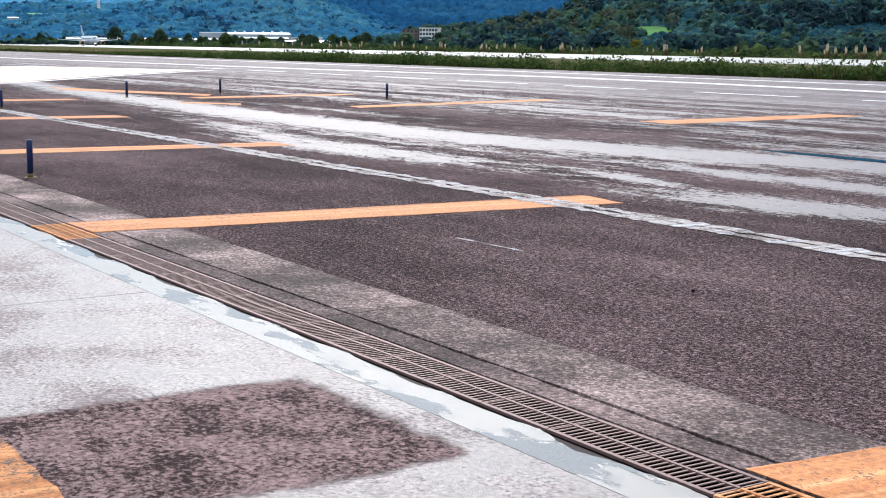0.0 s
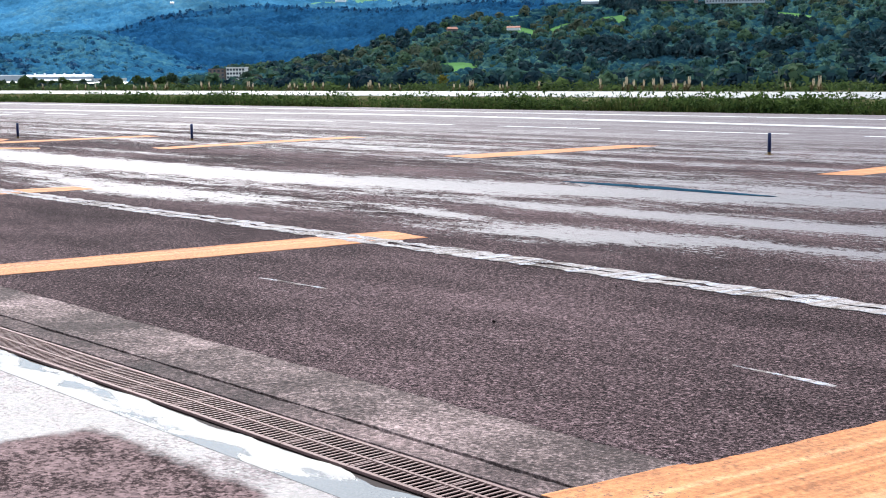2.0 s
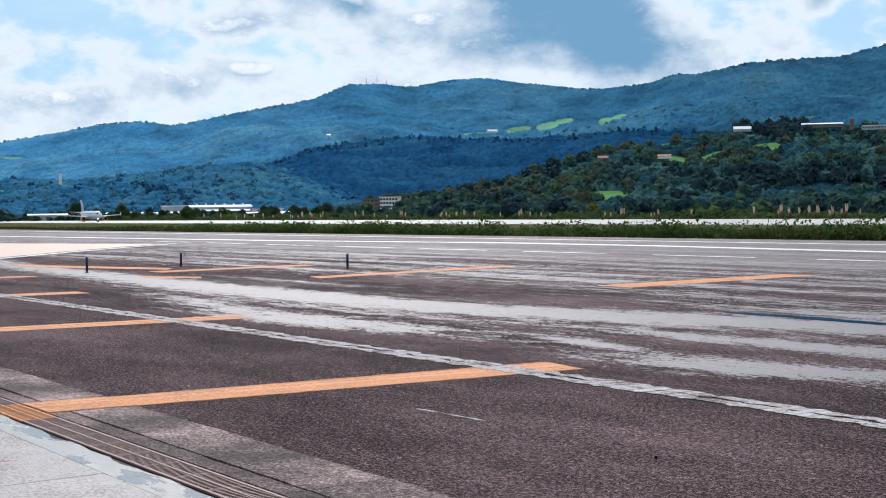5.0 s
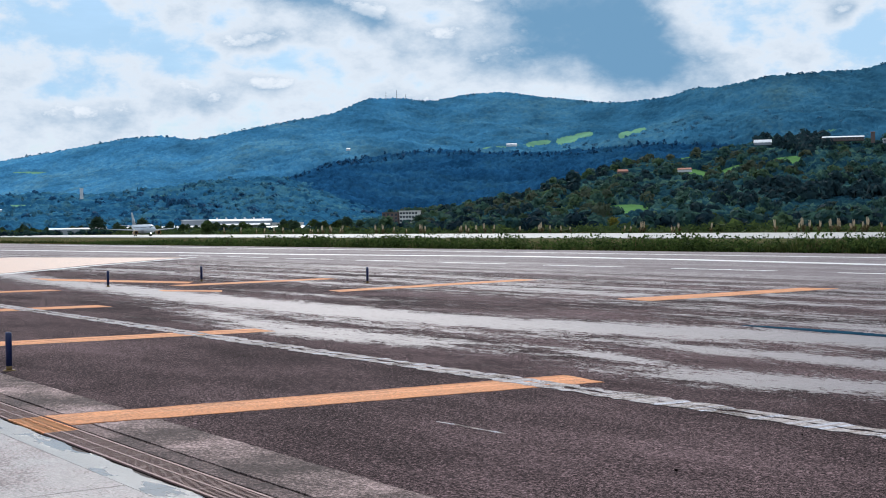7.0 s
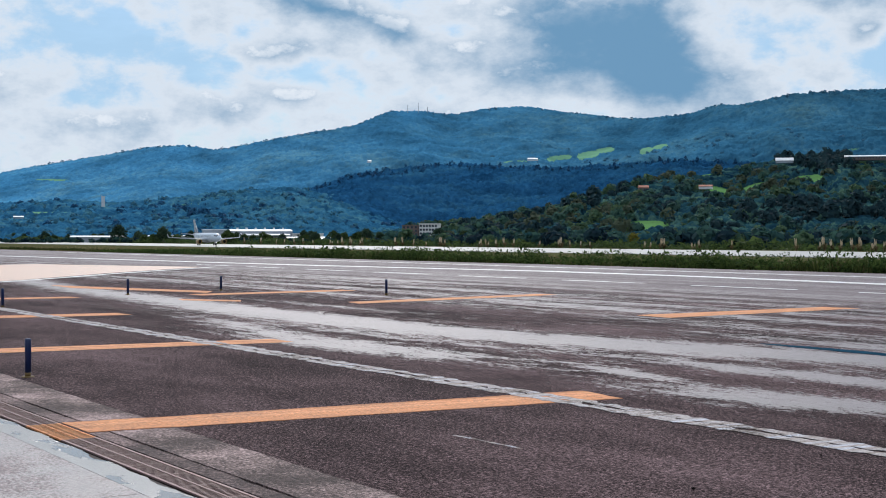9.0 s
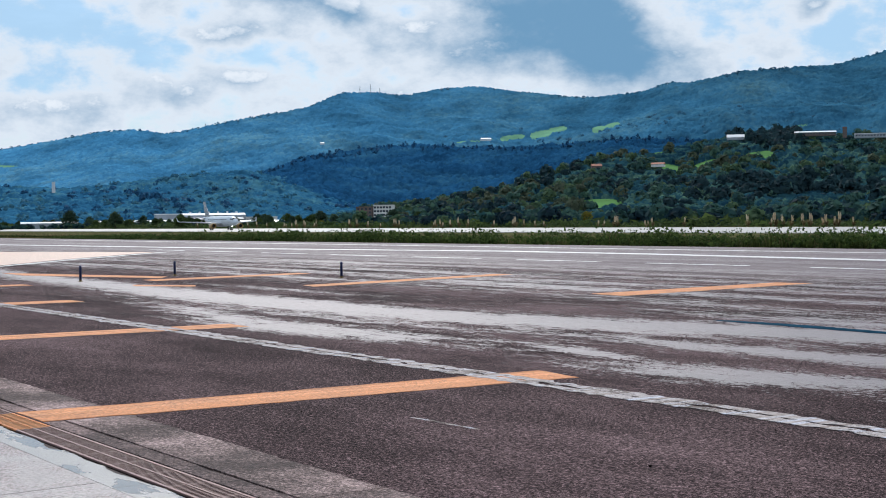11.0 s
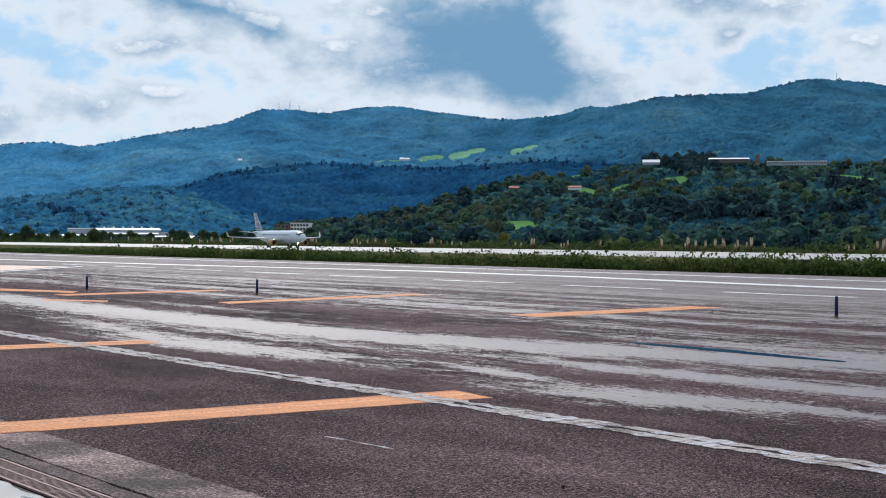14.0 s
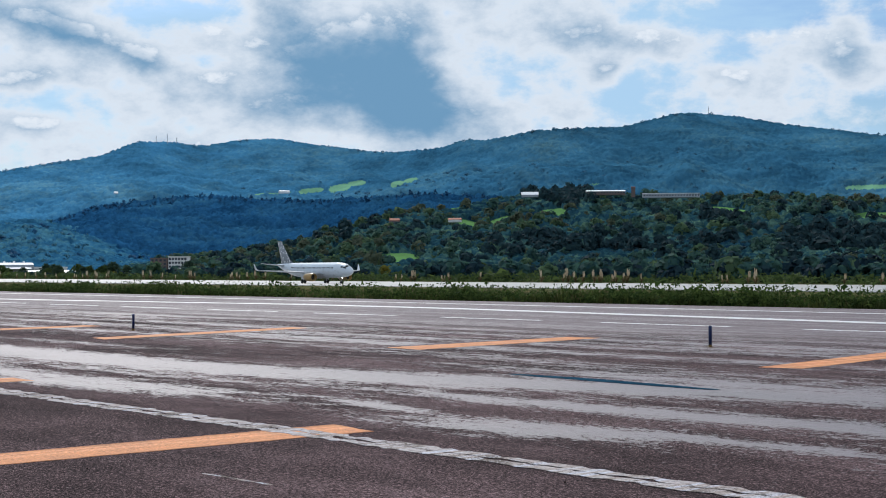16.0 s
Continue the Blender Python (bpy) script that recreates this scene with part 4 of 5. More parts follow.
def slope_woods(hill_name, count, a0, a1, t0, t1, rmin, rmax, tall, leaves, tones, seed, patch=90.0, cone=0.0):
    rng = np.random.default_rng(seed)
    a, t = rng.uniform(a0, a1, count), t0 + (t1 - t0) * rng.random(count) ** 0.85
    x, y, z, field = on_hill(hill_name, a, t)
    el = np.degrees(np.arctan2(z - 1.65, np.hypot(x, y)))
    grove = waves(x, y, patch, seed * 0.37) + 0.55 * waves(x, y, patch * 0.3, seed * 0.61)
    keep = ~field & (grove > -0.75)
    dark = np.zeros(count, bool)
    for ba, be, wa, we in DARK_STANDS:
        dark |= ((a - ba) / wa) ** 2 + ((el - be) / we) ** 2 < 1
    r = (rmin + (rmax - rmin) * rng.random(count) ** 2.2) * np.where(dark, 1.25, 1.0)
    h = r * tall * rng.uniform(0.8, 1.4, count)
    # patches of dark and light trees also put cloud shadow into the colour
    tone = np.clip((grove * 0.6 + 0.42 + rng.normal(0, 0.28, count)) * len(tones), 0, len(tones) - 1).astype(int)
    tone[dark] = 0
    for k, (mat, label) in enumerate(tones):
        m = keep & (tone == k)
        if m.sum():
            leaf_sheet("hill_trees", leafy(x[m], y[m], z[m], r[m], h[m], leaves, seed + k, cone), mat, label)


NEAR_TONES = [(LEAF_PINE, "dark conifers on the near hill, toned also for cloud shade"), (LEAF_HILL, "green broadleaf trees on the near hill"), (LEAF_HILL, "green broadleaf trees on the near hill"),
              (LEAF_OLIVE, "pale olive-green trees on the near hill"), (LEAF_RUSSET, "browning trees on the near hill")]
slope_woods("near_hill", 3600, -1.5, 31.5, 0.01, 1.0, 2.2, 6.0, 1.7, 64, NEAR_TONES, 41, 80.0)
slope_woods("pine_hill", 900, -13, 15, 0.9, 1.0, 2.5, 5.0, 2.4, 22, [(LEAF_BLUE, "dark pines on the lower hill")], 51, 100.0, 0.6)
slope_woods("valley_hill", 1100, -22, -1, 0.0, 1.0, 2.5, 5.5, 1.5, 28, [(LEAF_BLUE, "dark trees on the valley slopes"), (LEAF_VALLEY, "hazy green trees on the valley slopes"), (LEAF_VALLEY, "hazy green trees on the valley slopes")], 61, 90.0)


def valley_floor(count, seed):
    """Hedgerow trees and bushes on the flat land between the runway and the hills."""
    rng = np.random.default_rng(seed)
    a = rng.uniform(-22, 31, count)
    edge = 284 / (0.866 * np.sin(np.radians(a)) + 0.5 * np.cos(np.radians(a)))
    d = edge + 12 + 330 * rng.random(count) ** 1.6
    low = a < -2.2
    d = np.where(low, np.minimum(d, 960), d)
    meadow = (np.abs(a - 8.3) < 0.9) & (d < 960)
    r = np.where(low, rng.uniform(1.0, 2.3, count), rng.uniform(1.6, 4.2, count)) * np.where(meadow, 0.4, 1.0)
    h = r * rng.uniform(1.1, 1.9, count)
    x, y, z = d * np.sin(np.radians(a)), d * np.cos(np.radians(a)), np.full(count, -2.1)
    pick = rng.random(count)
    for lo, hi, mat, label in ((0, 0.5, LEAF_HILL, "green hedgerow trees on the valley floor"), (0.5, 0.9, LEAF_PINE, "dark trees and bushes on the valley floor"), (0.9, 1.1, LEAF_OLIVE, "pale bushes on the valley floor")):
        m = (pick >= lo) & (pick < hi)
        leaf_sheet("valley_trees", leafy(x[m], y[m], z[m], r[m], h[m], 60, seed + int(lo * 10)), mat, label)


valley_floor(1100, 81)
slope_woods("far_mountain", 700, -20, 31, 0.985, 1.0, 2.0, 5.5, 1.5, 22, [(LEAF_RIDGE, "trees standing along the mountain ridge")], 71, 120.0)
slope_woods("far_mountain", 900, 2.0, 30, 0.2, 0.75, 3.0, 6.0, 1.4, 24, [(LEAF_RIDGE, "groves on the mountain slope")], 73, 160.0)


# ---- grass, reeds, trees ----
def grass_band(name, s0, s1, c0, c1, count, blades, h0, h1, zfun, mat, label, seed, width=0.035):
    rng = np.random.default_rng(seed)
    s = rng.uniform(s0, s1, count)
    c = c0 + (c1 - c0) * rng.beta(1.1, 1.6, count)
    clump = 0.5 + 0.35 * waves(s, c * 2, 5.0, seed) + 0.35 * waves(s, c, 17.0, seed + 2)
    tall = np.clip((h0 + (h1 - h0) * rng.uniform(0.2, 1, count) ** 1.3) * (0.2 + 1.25 * np.clip(clump, 0.05, 0.95) ** 1.4), 0.08, 2)
    tall = tall * np.interp(s, [-168, -108], [0.3, 1.0]) if c0 < 60 else tall
    s, c, tall = (np.repeat(v, blades) for v in (s, c, tall))
    n = len(s)
    s = s + rng.normal(0, 0.13, n)
    c = np.maximum(c + rng.normal(0, 0.13, n), c0 - 0.05)
    h = tall * rng.uniform(0.45, 1.1, n)
    a = rng.uniform(0, 2 * np.pi, n)
    lean = rng.uniform(0.05, 0.45, n) * h
    w = width * rng.uniform(0.5, 1.3, n)
    z = zfun(c)
    dx, dy = np.cos(a), np.sin(a)
    px, py = -dy * w / 2, dx * w / 2
    mid = 0.55
    v = np.stack([
        np.stack([s - px, c - py, z - 0.03], -1), np.stack([s + px, c + py, z - 0.03], -1),
        np.stack([s + dx * lean * 0.3 + px * 0.8, c + dy * lean * 0.3 + py * 0.8, z + h * mid], -1), np.stack([s + dx * lean * 0.3 - px * 0.8, c + dy * lean * 0.3 - py * 0.8, z + h * mid], -1),
        np.stack([s + dx * lean, c + dy * lean, z + h], -1)], 1).reshape(-1, 3)
    b = np.arange(n)[:, None] * 5
    loops = np.concatenate([b + [0, 1, 2, 3], b + [3, 2, 4]], 1).ravel()
    starts = (np.arange(n)[:, None] * 7 + [0, 4]).ravel()
    me = bpy.data.meshes.new(name)
    me.vertices.add(len(v))
    me.vertices.foreach_set("co", v.ravel())
    me.loops.add(len(loops))
    me.loops.foreach_set("vertex_index", loops)
    me.polygons.add(len(starts))
    me.polygons.foreach_set("loop_start", starts)
    me.materials.append(mat)
    me.update(calc_edges=True)
    ob = new(name, me)
    ob.matrix_basis = field_pose()
    return tagged(ob, label, "grass", "", "stuff")


def verge_z(c):
    return np.interp(c, [49, 53, 62, 80, 110, 140], [-0.12, -0.05, -0.35, -1.2, -1.9, -2.1])


grass_band("tall_grass", -158, -6, 51.15, 57, 10500, 10, 0.15, 0.62, verge_z, BLADE, "tall green weeds and grass along the taxiway edge", 11, 0.06)
grass_band("dry_grass", -170, -6, 51.3, 62, 3500, 7, 0.2, 0.7, verge_z, STRAW, "dry straw-coloured grass among the weeds", 12)
grass_band("far_grass", -560, -20, 104, 128, 9000, 6, 0.4, 0.9, verge_z, BLADE, "green strip of rough grass before the runway", 13, 0.12)
grass_band("far_dry_grass", -560, -20, 95, 190, 6000, 5, 0.2, 0.5, verge_z, STRAW, "dry grass strip before the runway", 14, 0.12)


def weeds():
    """Leafy weed clumps that stand out of the grass."""
    rng = np.random.default_rng(77)
    verts, faces = [], []
    centres = rng.uniform(-150, -8, 170)
    for i in range(2300):
        s, c = centres[rng.integers(170)] + rng.normal(0, 1.3), 51.2 + 4.5 * rng.beta(1, 2.6)
        h, r = (rng.uniform(0.35, 0.75) + 0.95 * rng.random() ** 2.5) * min(1.0, max(0.4, (s + 170) / 70)), rng.uniform(0.2, 0.65)
        for k in range(34):
            p = rng.normal(0, 0.45, 3)
            q = np.array([s + p[0] * r, c + p[1] * r, verge_z(c) + min(abs(p[2]), 0.7) * h * 0.9 + 0.05])
            t = rng.normal(0, 1, (4, 3)) * (0.045 + 0.03 * rng.random())
            j = len(verts)
            verts.extend(tuple(q + v) for v in t)
            faces.append((j, j + 1, j + 2, j + 3))
    ob = new("weeds", mesh_of("weeds", verts, faces, WEED))
    ob.matrix_basis = field_pose()
    tagged(ob, "leafy green weed clumps along the taxiway edge", "weeds", "", "stuff")


weeds()


def crown_mesh(name, spread, height, base, clumps, mat, seed, slim=1.0):
    """Many small leaf clumps with gaps between them, thinner towards the rim."""
    rnd = random.Random(seed)
    verts, faces = [], []
    for k in range(clumps):
        while True:
            p = Vector((rnd.uniform(-1, 1), rnd.uniform(-1, 1), rnd.uniform(-1, 1)))
            if 0.25 < p.length < 1.0:
                break
        p *= rnd.uniform(0.85, 1.1)
        taper = 1.0 - 0.35 * max(0, p.z) * slim
        q = Vector((p.x * spread * taper, p.y * spread * taper, base + (p.z * 0.5 + 0.5) * height))
        for j in range(14):
            o = Vector((rnd.gauss(0, 1), rnd.gauss(0, 1), rnd.gauss(0, 0.7))) * spread * 0.11
            r = spread * rnd.uniform(0.05, 0.11)
            nrm = Vector((rnd.gauss(0, 1), rnd.gauss(0, 1), rnd.gauss(0, 1) + 0.4)).normalized()
            a = nrm.orthogonal().normalized()
            b = nrm.cross(a)
            i = len(verts)
            c = q + o
            for t in range(5):
                ang = 2 * math.pi * t / 5
                verts.append(c + a * r * math.cos(ang) * rnd.uniform(0.7, 1.2) + b * r * math.sin(ang) * rnd.uniform(0.7, 1.2) + nrm * r * rnd.uniform(-0.25, 0.25))
            faces.append((i, i + 1, i + 2, i + 3, i + 4))
    return mesh_of(name, verts, faces, mat)


def tree_kind(label, spread, height, trunk, clumps, mat, seed, slim=1.0):
    root = empty("tree", pose(0, 0, 0), label, "tree", "trees beyond the runway")
    bm = bmesh.new()
    rnd = random.Random(seed)
    tube(bm, spread * 0.07, spread * 0.035, -0.3, trunk + height * 0.6, 8)
    for k in range(5):
        a, z0 = rnd.uniform(0, 6.28), trunk + rnd.uniform(-0.1, 0.5) * height * 0.6
        d = Vector((math.cos(a) * spread * 0.6, math.sin(a) * spread * 0.6, height * 0.25))
        p = Vector((0, 0, z0))
        side = Vector((-math.sin(a), math.cos(a), 0))
        ring = lambda c, r: [c + side * r, c + Vector((0, 0, r)), c - side * r, c - Vector((0, 0, r))]  # noqa: E731
        loft(bm, [ring(p, spread * 0.03), ring(p + d, spread * 0.01)])
    part("trunk", bm, BARK, root)
    cr = new("crown", crown_mesh("crown", spread, height, trunk, clumps, mat, seed, slim))
    cr.parent = root
    return root


def at_bearing(az, dist, z=-2.1, turn=0.0):
    a = radians(az)
    return pose(dist * math.sin(a), dist * math.cos(a), z, 0, 0, turn)


def woods():
    rnd = random.Random(21)
    kinds = [tree_kind("broad green tree beyond the runway", 3.8, 6.5, 1.2, 90, LEAF, 1),
             tree_kind("dark rounded tree beyond the runway", 4.2, 8.0, 1.0, 110, LEAF_DARK, 2),
             tree_kind("slim poplar beyond the runway", 1.5, 8.5, 0.8, 60, LEAF, 3, 0.3),
             tree_kind("low spreading bush beyond the runway", 3.4, 3.0, 0.1, 70, LEAF, 4),
             tree_kind("yellowing tree beyond the runway", 3.4, 5.5, 0.8, 80, LEAF_YELLOW, 5)]
    # kind, bearing, distance
    fixed = [(1, -16.3, 690), (1, -13.4, 700), (1, -11.6, 760), (0, -9.0, 720), (0, -4.6, 780), (1, -3.2, 800), (1, -0.2, 760), (0, 0.9, 770), (2, 7.7, 740), (4, 7.95, 750),
             (4, 24.4, 560), (0, 26.6, 600), (4, 25.7, 520), (0, 27.5, 590), (2, 17.5, 700), (2, 18.4, 700), (2, 19.3, 720), (2, 20.2, 700), (2, 21.5, 690), (3, 23.0, 560)]
    used = set()
    clear = lambda az: 286 / (0.866 * math.sin(radians(az)) + 0.5 * math.cos(radians(az)))  # noqa: E731
    for k, az, d in fixed:
        grow = max(1.0, clear(az) / d)
        m = at_bearing(az, d * grow, -2.1, az * 50) @ Matrix.Scale(min(grow, 1.7), 4)
        if k in used:
            copy_thing(kinds[k], m)
        else:
            kinds[k].matrix_basis = at_bearing(az, d * grow, -2.1, az * 50)
            used.add(k)
    for i in range(330):
        az = rnd.uniform(-22, 31) if i < 230 else rnd.uniform(-21, 1)
        d = rnd.uniform(0.0, 1.0) ** 1.2 * 330 + (640 if az < 12 else 560 - (az - 12) * 6)
        if 6.6 < az < 9.8 or 24 < az < 28 or -2.3 < az < 0.1:
            d = max(d, 960)
        k = rnd.choices((0, 1, 2, 3, 4), (5, 4, 1, 6, 0.5))[0]
        if az < -5 and k == 1 and rnd.random() < 0.5:
            k = 3
        d = max(d, clear(az) + rnd.random() ** 2 * 160)
        sc = rnd.uniform(0.55, 1.0) * (0.95 if az < -3 else 1.0)
        copy_thing(kinds[k], at_bearing(az, d, -2.1, rnd.uniform(0, 360)) @ Matrix.Scale(sc, 4))


woods()


def hedge():
    """Scrub along the far side of the runway strip."""
    rnd = np.random.default_rng(5)
    n = 42000
    s, c = rnd.uniform(-2100, -10, n), 282 + 50 * rnd.beta(1, 2.5, n)
    base = 1.9 + 1.5 * waves(s, c, 25, 2.0) + np.clip((-s - 600) / 400, 0, 1.5)
    verts, faces = [], []
    for i in range(n):
        z = -2.1 + max(0.3, base[i]) * rnd.random()
        r = 0.4 + 0.5 * rnd.random()
        a = rnd.normal(0, 1, (3, 3)) * r
        k = len(verts)
        for v in a:
            verts.append((s[i] + v[0], c[i] + v[1], z + v[2] * 0.8))
        faces.append((k, k + 1, k + 2))
    ob = new("scrub", mesh_of("scrub", verts, faces, LEAF))
    ob.matrix_basis = RUN
    tagged(ob, "dark green scrub along the far runway edge", "scrub", "", "stuff")


hedge()


def pampas():
    root = empty("pampas_grass", RUN @ pose(-400, 270, -2.1), "pampas grass with tall cream plumes beside the runway", "pampas grass", "pampas grass tufts")
    rnd = random.Random(31)
    verts, faces = [], []
    for i in range(90):
        a, h, l = rnd.uniform(0, 6.28), rnd.uniform(0.8, 1.5), rnd.uniform(0.4, 1.1)
        d = Vector((math.cos(a), math.sin(a), 0))
        p = Vector((-d.y, d.x, 0)) * 0.04
        k = len(verts)
        verts += [-p, p, d * l * 0.5 + Vector((0, 0, h)) + p * 0.6, d * l * 0.5 + Vector((0, 0, h)) - p * 0.6, d * l + Vector((0, 0, h * 0.7))]
        faces += [(k, k + 1, k + 2, k + 3), (k + 3, k + 2, k + 4)]
    t = new("leaves", mesh_of("leaves", verts, faces, STRAW))
    t.parent = root
    for i in range(5):
        a = rnd.uniform(0, 6.28)
        bm = bmesh.new()
        n = 7
        h, lx, ly = rnd.uniform(1.9, 2.9), math.cos(a) * rnd.uniform(0.1, 0.7), math.sin(a) * rnd.uniform(0.1, 0.7)
        ring = lambda r, f: [(lx * f + r * math.cos(2 * math.pi * j / n), ly * f + r * math.sin(2 * math.pi * j / n), h * f) for j in range(n)]  # noqa: E731
        loft(bm, [ring(0.02, 0), ring(0.02, 0.55), ring(0.08, 0.66), ring(0.10, 0.78), ring(0.06, 0.92), ring(0.02, 1.03)])
        part("plume", bm, PLUME, root, "cream feathery plume")
    for i in range(75):
        s = -700 + 650 * rnd.random() ** 0.8
        if rnd.random() < 0.45:
            s = rnd.choice((-560, -480, -430, -330, -250, -215)) + rnd.gauss(0, 9)
        copy_thing(root, RUN @ pose(s, rnd.uniform(265, 277), -2.1, 0, 0, rnd.uniform(0, 360)) @ Matrix.Scale(rnd.uniform(0.8, 1.5), 4))


pampas()


# ---- buildings ----
def block(name, az, dist, w, d, h, turn, wall, roof, label, z=-2.1, pitch=0.0, floors=0, cols=0, over=0.3):
    """A building with walls, a flat or pitched roof and real window openings' frames and panes."""
    root = empty(name, at_bearing(az, dist, z, -az + turn), label, "building")
    bm = bmesh.new()
    box(bm, -w / 2, w / 2, -d / 2, d / 2, -0.5, h)
    part("wall", bm, wall, root)
    bm = bmesh.new()
    if pitch:
        loft(bm, [[(x, -d / 2 - over, h), (x, 0, h + pitch), (x, d / 2 + over, h), (x, d / 2 + over, h - 0.2), (x, -d / 2 - over, h - 0.2)] for x in (-w / 2 - over, w / 2 + over)])
    else:
        box(bm, -w / 2 - over, w / 2 + over, -d / 2 - over, d / 2 + over, h, h + 0.6)
    part("roof", bm, roof, root)
    if floors:
        wb = bmesh.new()
        box(wb, -0.75, 0.75, -0.06, 0.06, -0.7, 0.7)
        me = from_bm("window", wb, WINDOW)
        for f in range(floors):
            for k in range(cols):
                o = new("window", me)
                o.parent = root
                o.location = (-w / 2 + w * (k + 0.5) / cols, -d / 2 - 0.03, (f + 0.55) * h / floors)
    return root


def buildings():
    hall = block("hangar", -7.65, 1000, 44, 30, 8.4, 4, WALL_GREY, ROOF_WHITE, "long grey hangar with a pale roof", pitch=1.4)
    for k in range(6):
        bm = bmesh.new()
        box(bm, -17 + 6.6 * k, -15.6 + 6.6 * k, -1.0, 1.0, 9.4, 10.9, 0.15)
        part("roof_vent", bm, ROOF_WHITE, hall, "pale roof vent")
    bm = bmesh.new()
    loft(bm, [[(x, -22.5, 5.6), (x, -15.05, 6.6), (x, -15.05, 6.2), (x, -22.5, 5.2)] for x in (-22, 20)])
    part("canopy", bm, ROOF_WHITE, hall, "bright white canopy roof along the front")
    block("hangar_annex", -5.75, 1010, 24, 22, 6.2, 4, WALL_WHITE, ROOF_WHITE, "pale industrial hall beside the hangar", floors=1, cols=6)
    block("hangar_annex", -9.25, 1060, 28, 20, 9.4, 4, WALL_GREY, ROOF_WHITE, "grey hall with a thin flat roof behind the hangar")
    block("warehouse", -5.6, 955, 34, 12, 3.0, 3, WALL_GREY, ROOF_WHITE, "low shed with a broad white roof", pitch=1.3)
    block("warehouse", -10.9, 1030, 62, 25, 4.4, 2, WALL_GREY, ROOF_WHITE, "very long low warehouse with white roof", pitch=1.0)
    block("warehouse", -14.2, 1050, 40, 25, 4.2, 2, WALL_GREY, ROOF_WHITE, "low warehouse with white roof among trees", pitch=1.0)
    block("warehouse", -3.2, 985, 22, 12, 3.6, 0, WALL_WHITE, ROOF_WHITE, "small white shed among trees", pitch=0.8)
    block("apartment_block", -0.55, 930, 12.5, 10, 12.8, -14, WALL_WHITE, WALL_WHITE, "white apartment block with rows of windows", floors=5, cols=6)
    block("apartment_block", -1.32, 936, 11.0, 10, 11.8, -14, WALL_BROWN, WALL_BROWN, "brown brick apartment block with rows of windows", floors=5, cols=4)
    block("shed", 15.45, 620, 9.5, 6, 2.4, 4, WALL_WHITE, ROOF_WHITE, "small white shed beyond the runway", pitch=0.6)
    block("shed", 18.3, 640, 14, 6, 1.6, 4, WALL_GREY, ROOF_WHITE, "low grey shed beyond the runway", pitch=0.4)
    block("house", 25.9, 560, 7, 7, 2.6, 20, WALL_WHITE, ROOF_RED, "low house with a red tiled roof", pitch=1.8)
    block("house", 28.3, 560, 9, 7, 2.6, 20, WALL_WHITE, ROOF_RED, "low house with a red tiled roof", pitch=1.8)
    block("house", 3.6, 1160, 13, 8, 2.4, 10, WALL_GREY, ROOF_WHITE, "white house among trees at the foot of the hill", pitch=1.4, z=9)
    block("house", 5.2, 1120, 17, 8, 1.8, 8, WALL_GREY, ROOF_WHITE, "low white-roofed shed at the foot of the hill", pitch=0.6, z=9.5)
    block("house", 1.2, 930, 9, 8, 3.0, 0, WALL_WHITE, ROOF_RED, "white house among trees", pitch=1.4)
    block("house", 2.2, 950, 10, 8, 3.5, 20, WALL_WHITE, ROOF_WHITE, "white house among trees", pitch=1.2)


buildings()


def mast(az, dist, h, base, label):
    root = empty("radio_mast", at_bearing(az, dist, base), label, "mast", "radio masts")
    bm = bmesh.new()
    tube(bm, 0.8, 0.25, 0, h, 6)
    part("pole", bm, WALL_GREY, root)
    bm = bmesh.new()
    for f, w in ((0.55, 2.0), (0.72, 1.6), (0.86, 1.2)):
        tube(bm, w * 0.6, w * 0.6, h * f, h * f + 1.8, 8)
    part("antenna", bm, WALL_GREY, root)


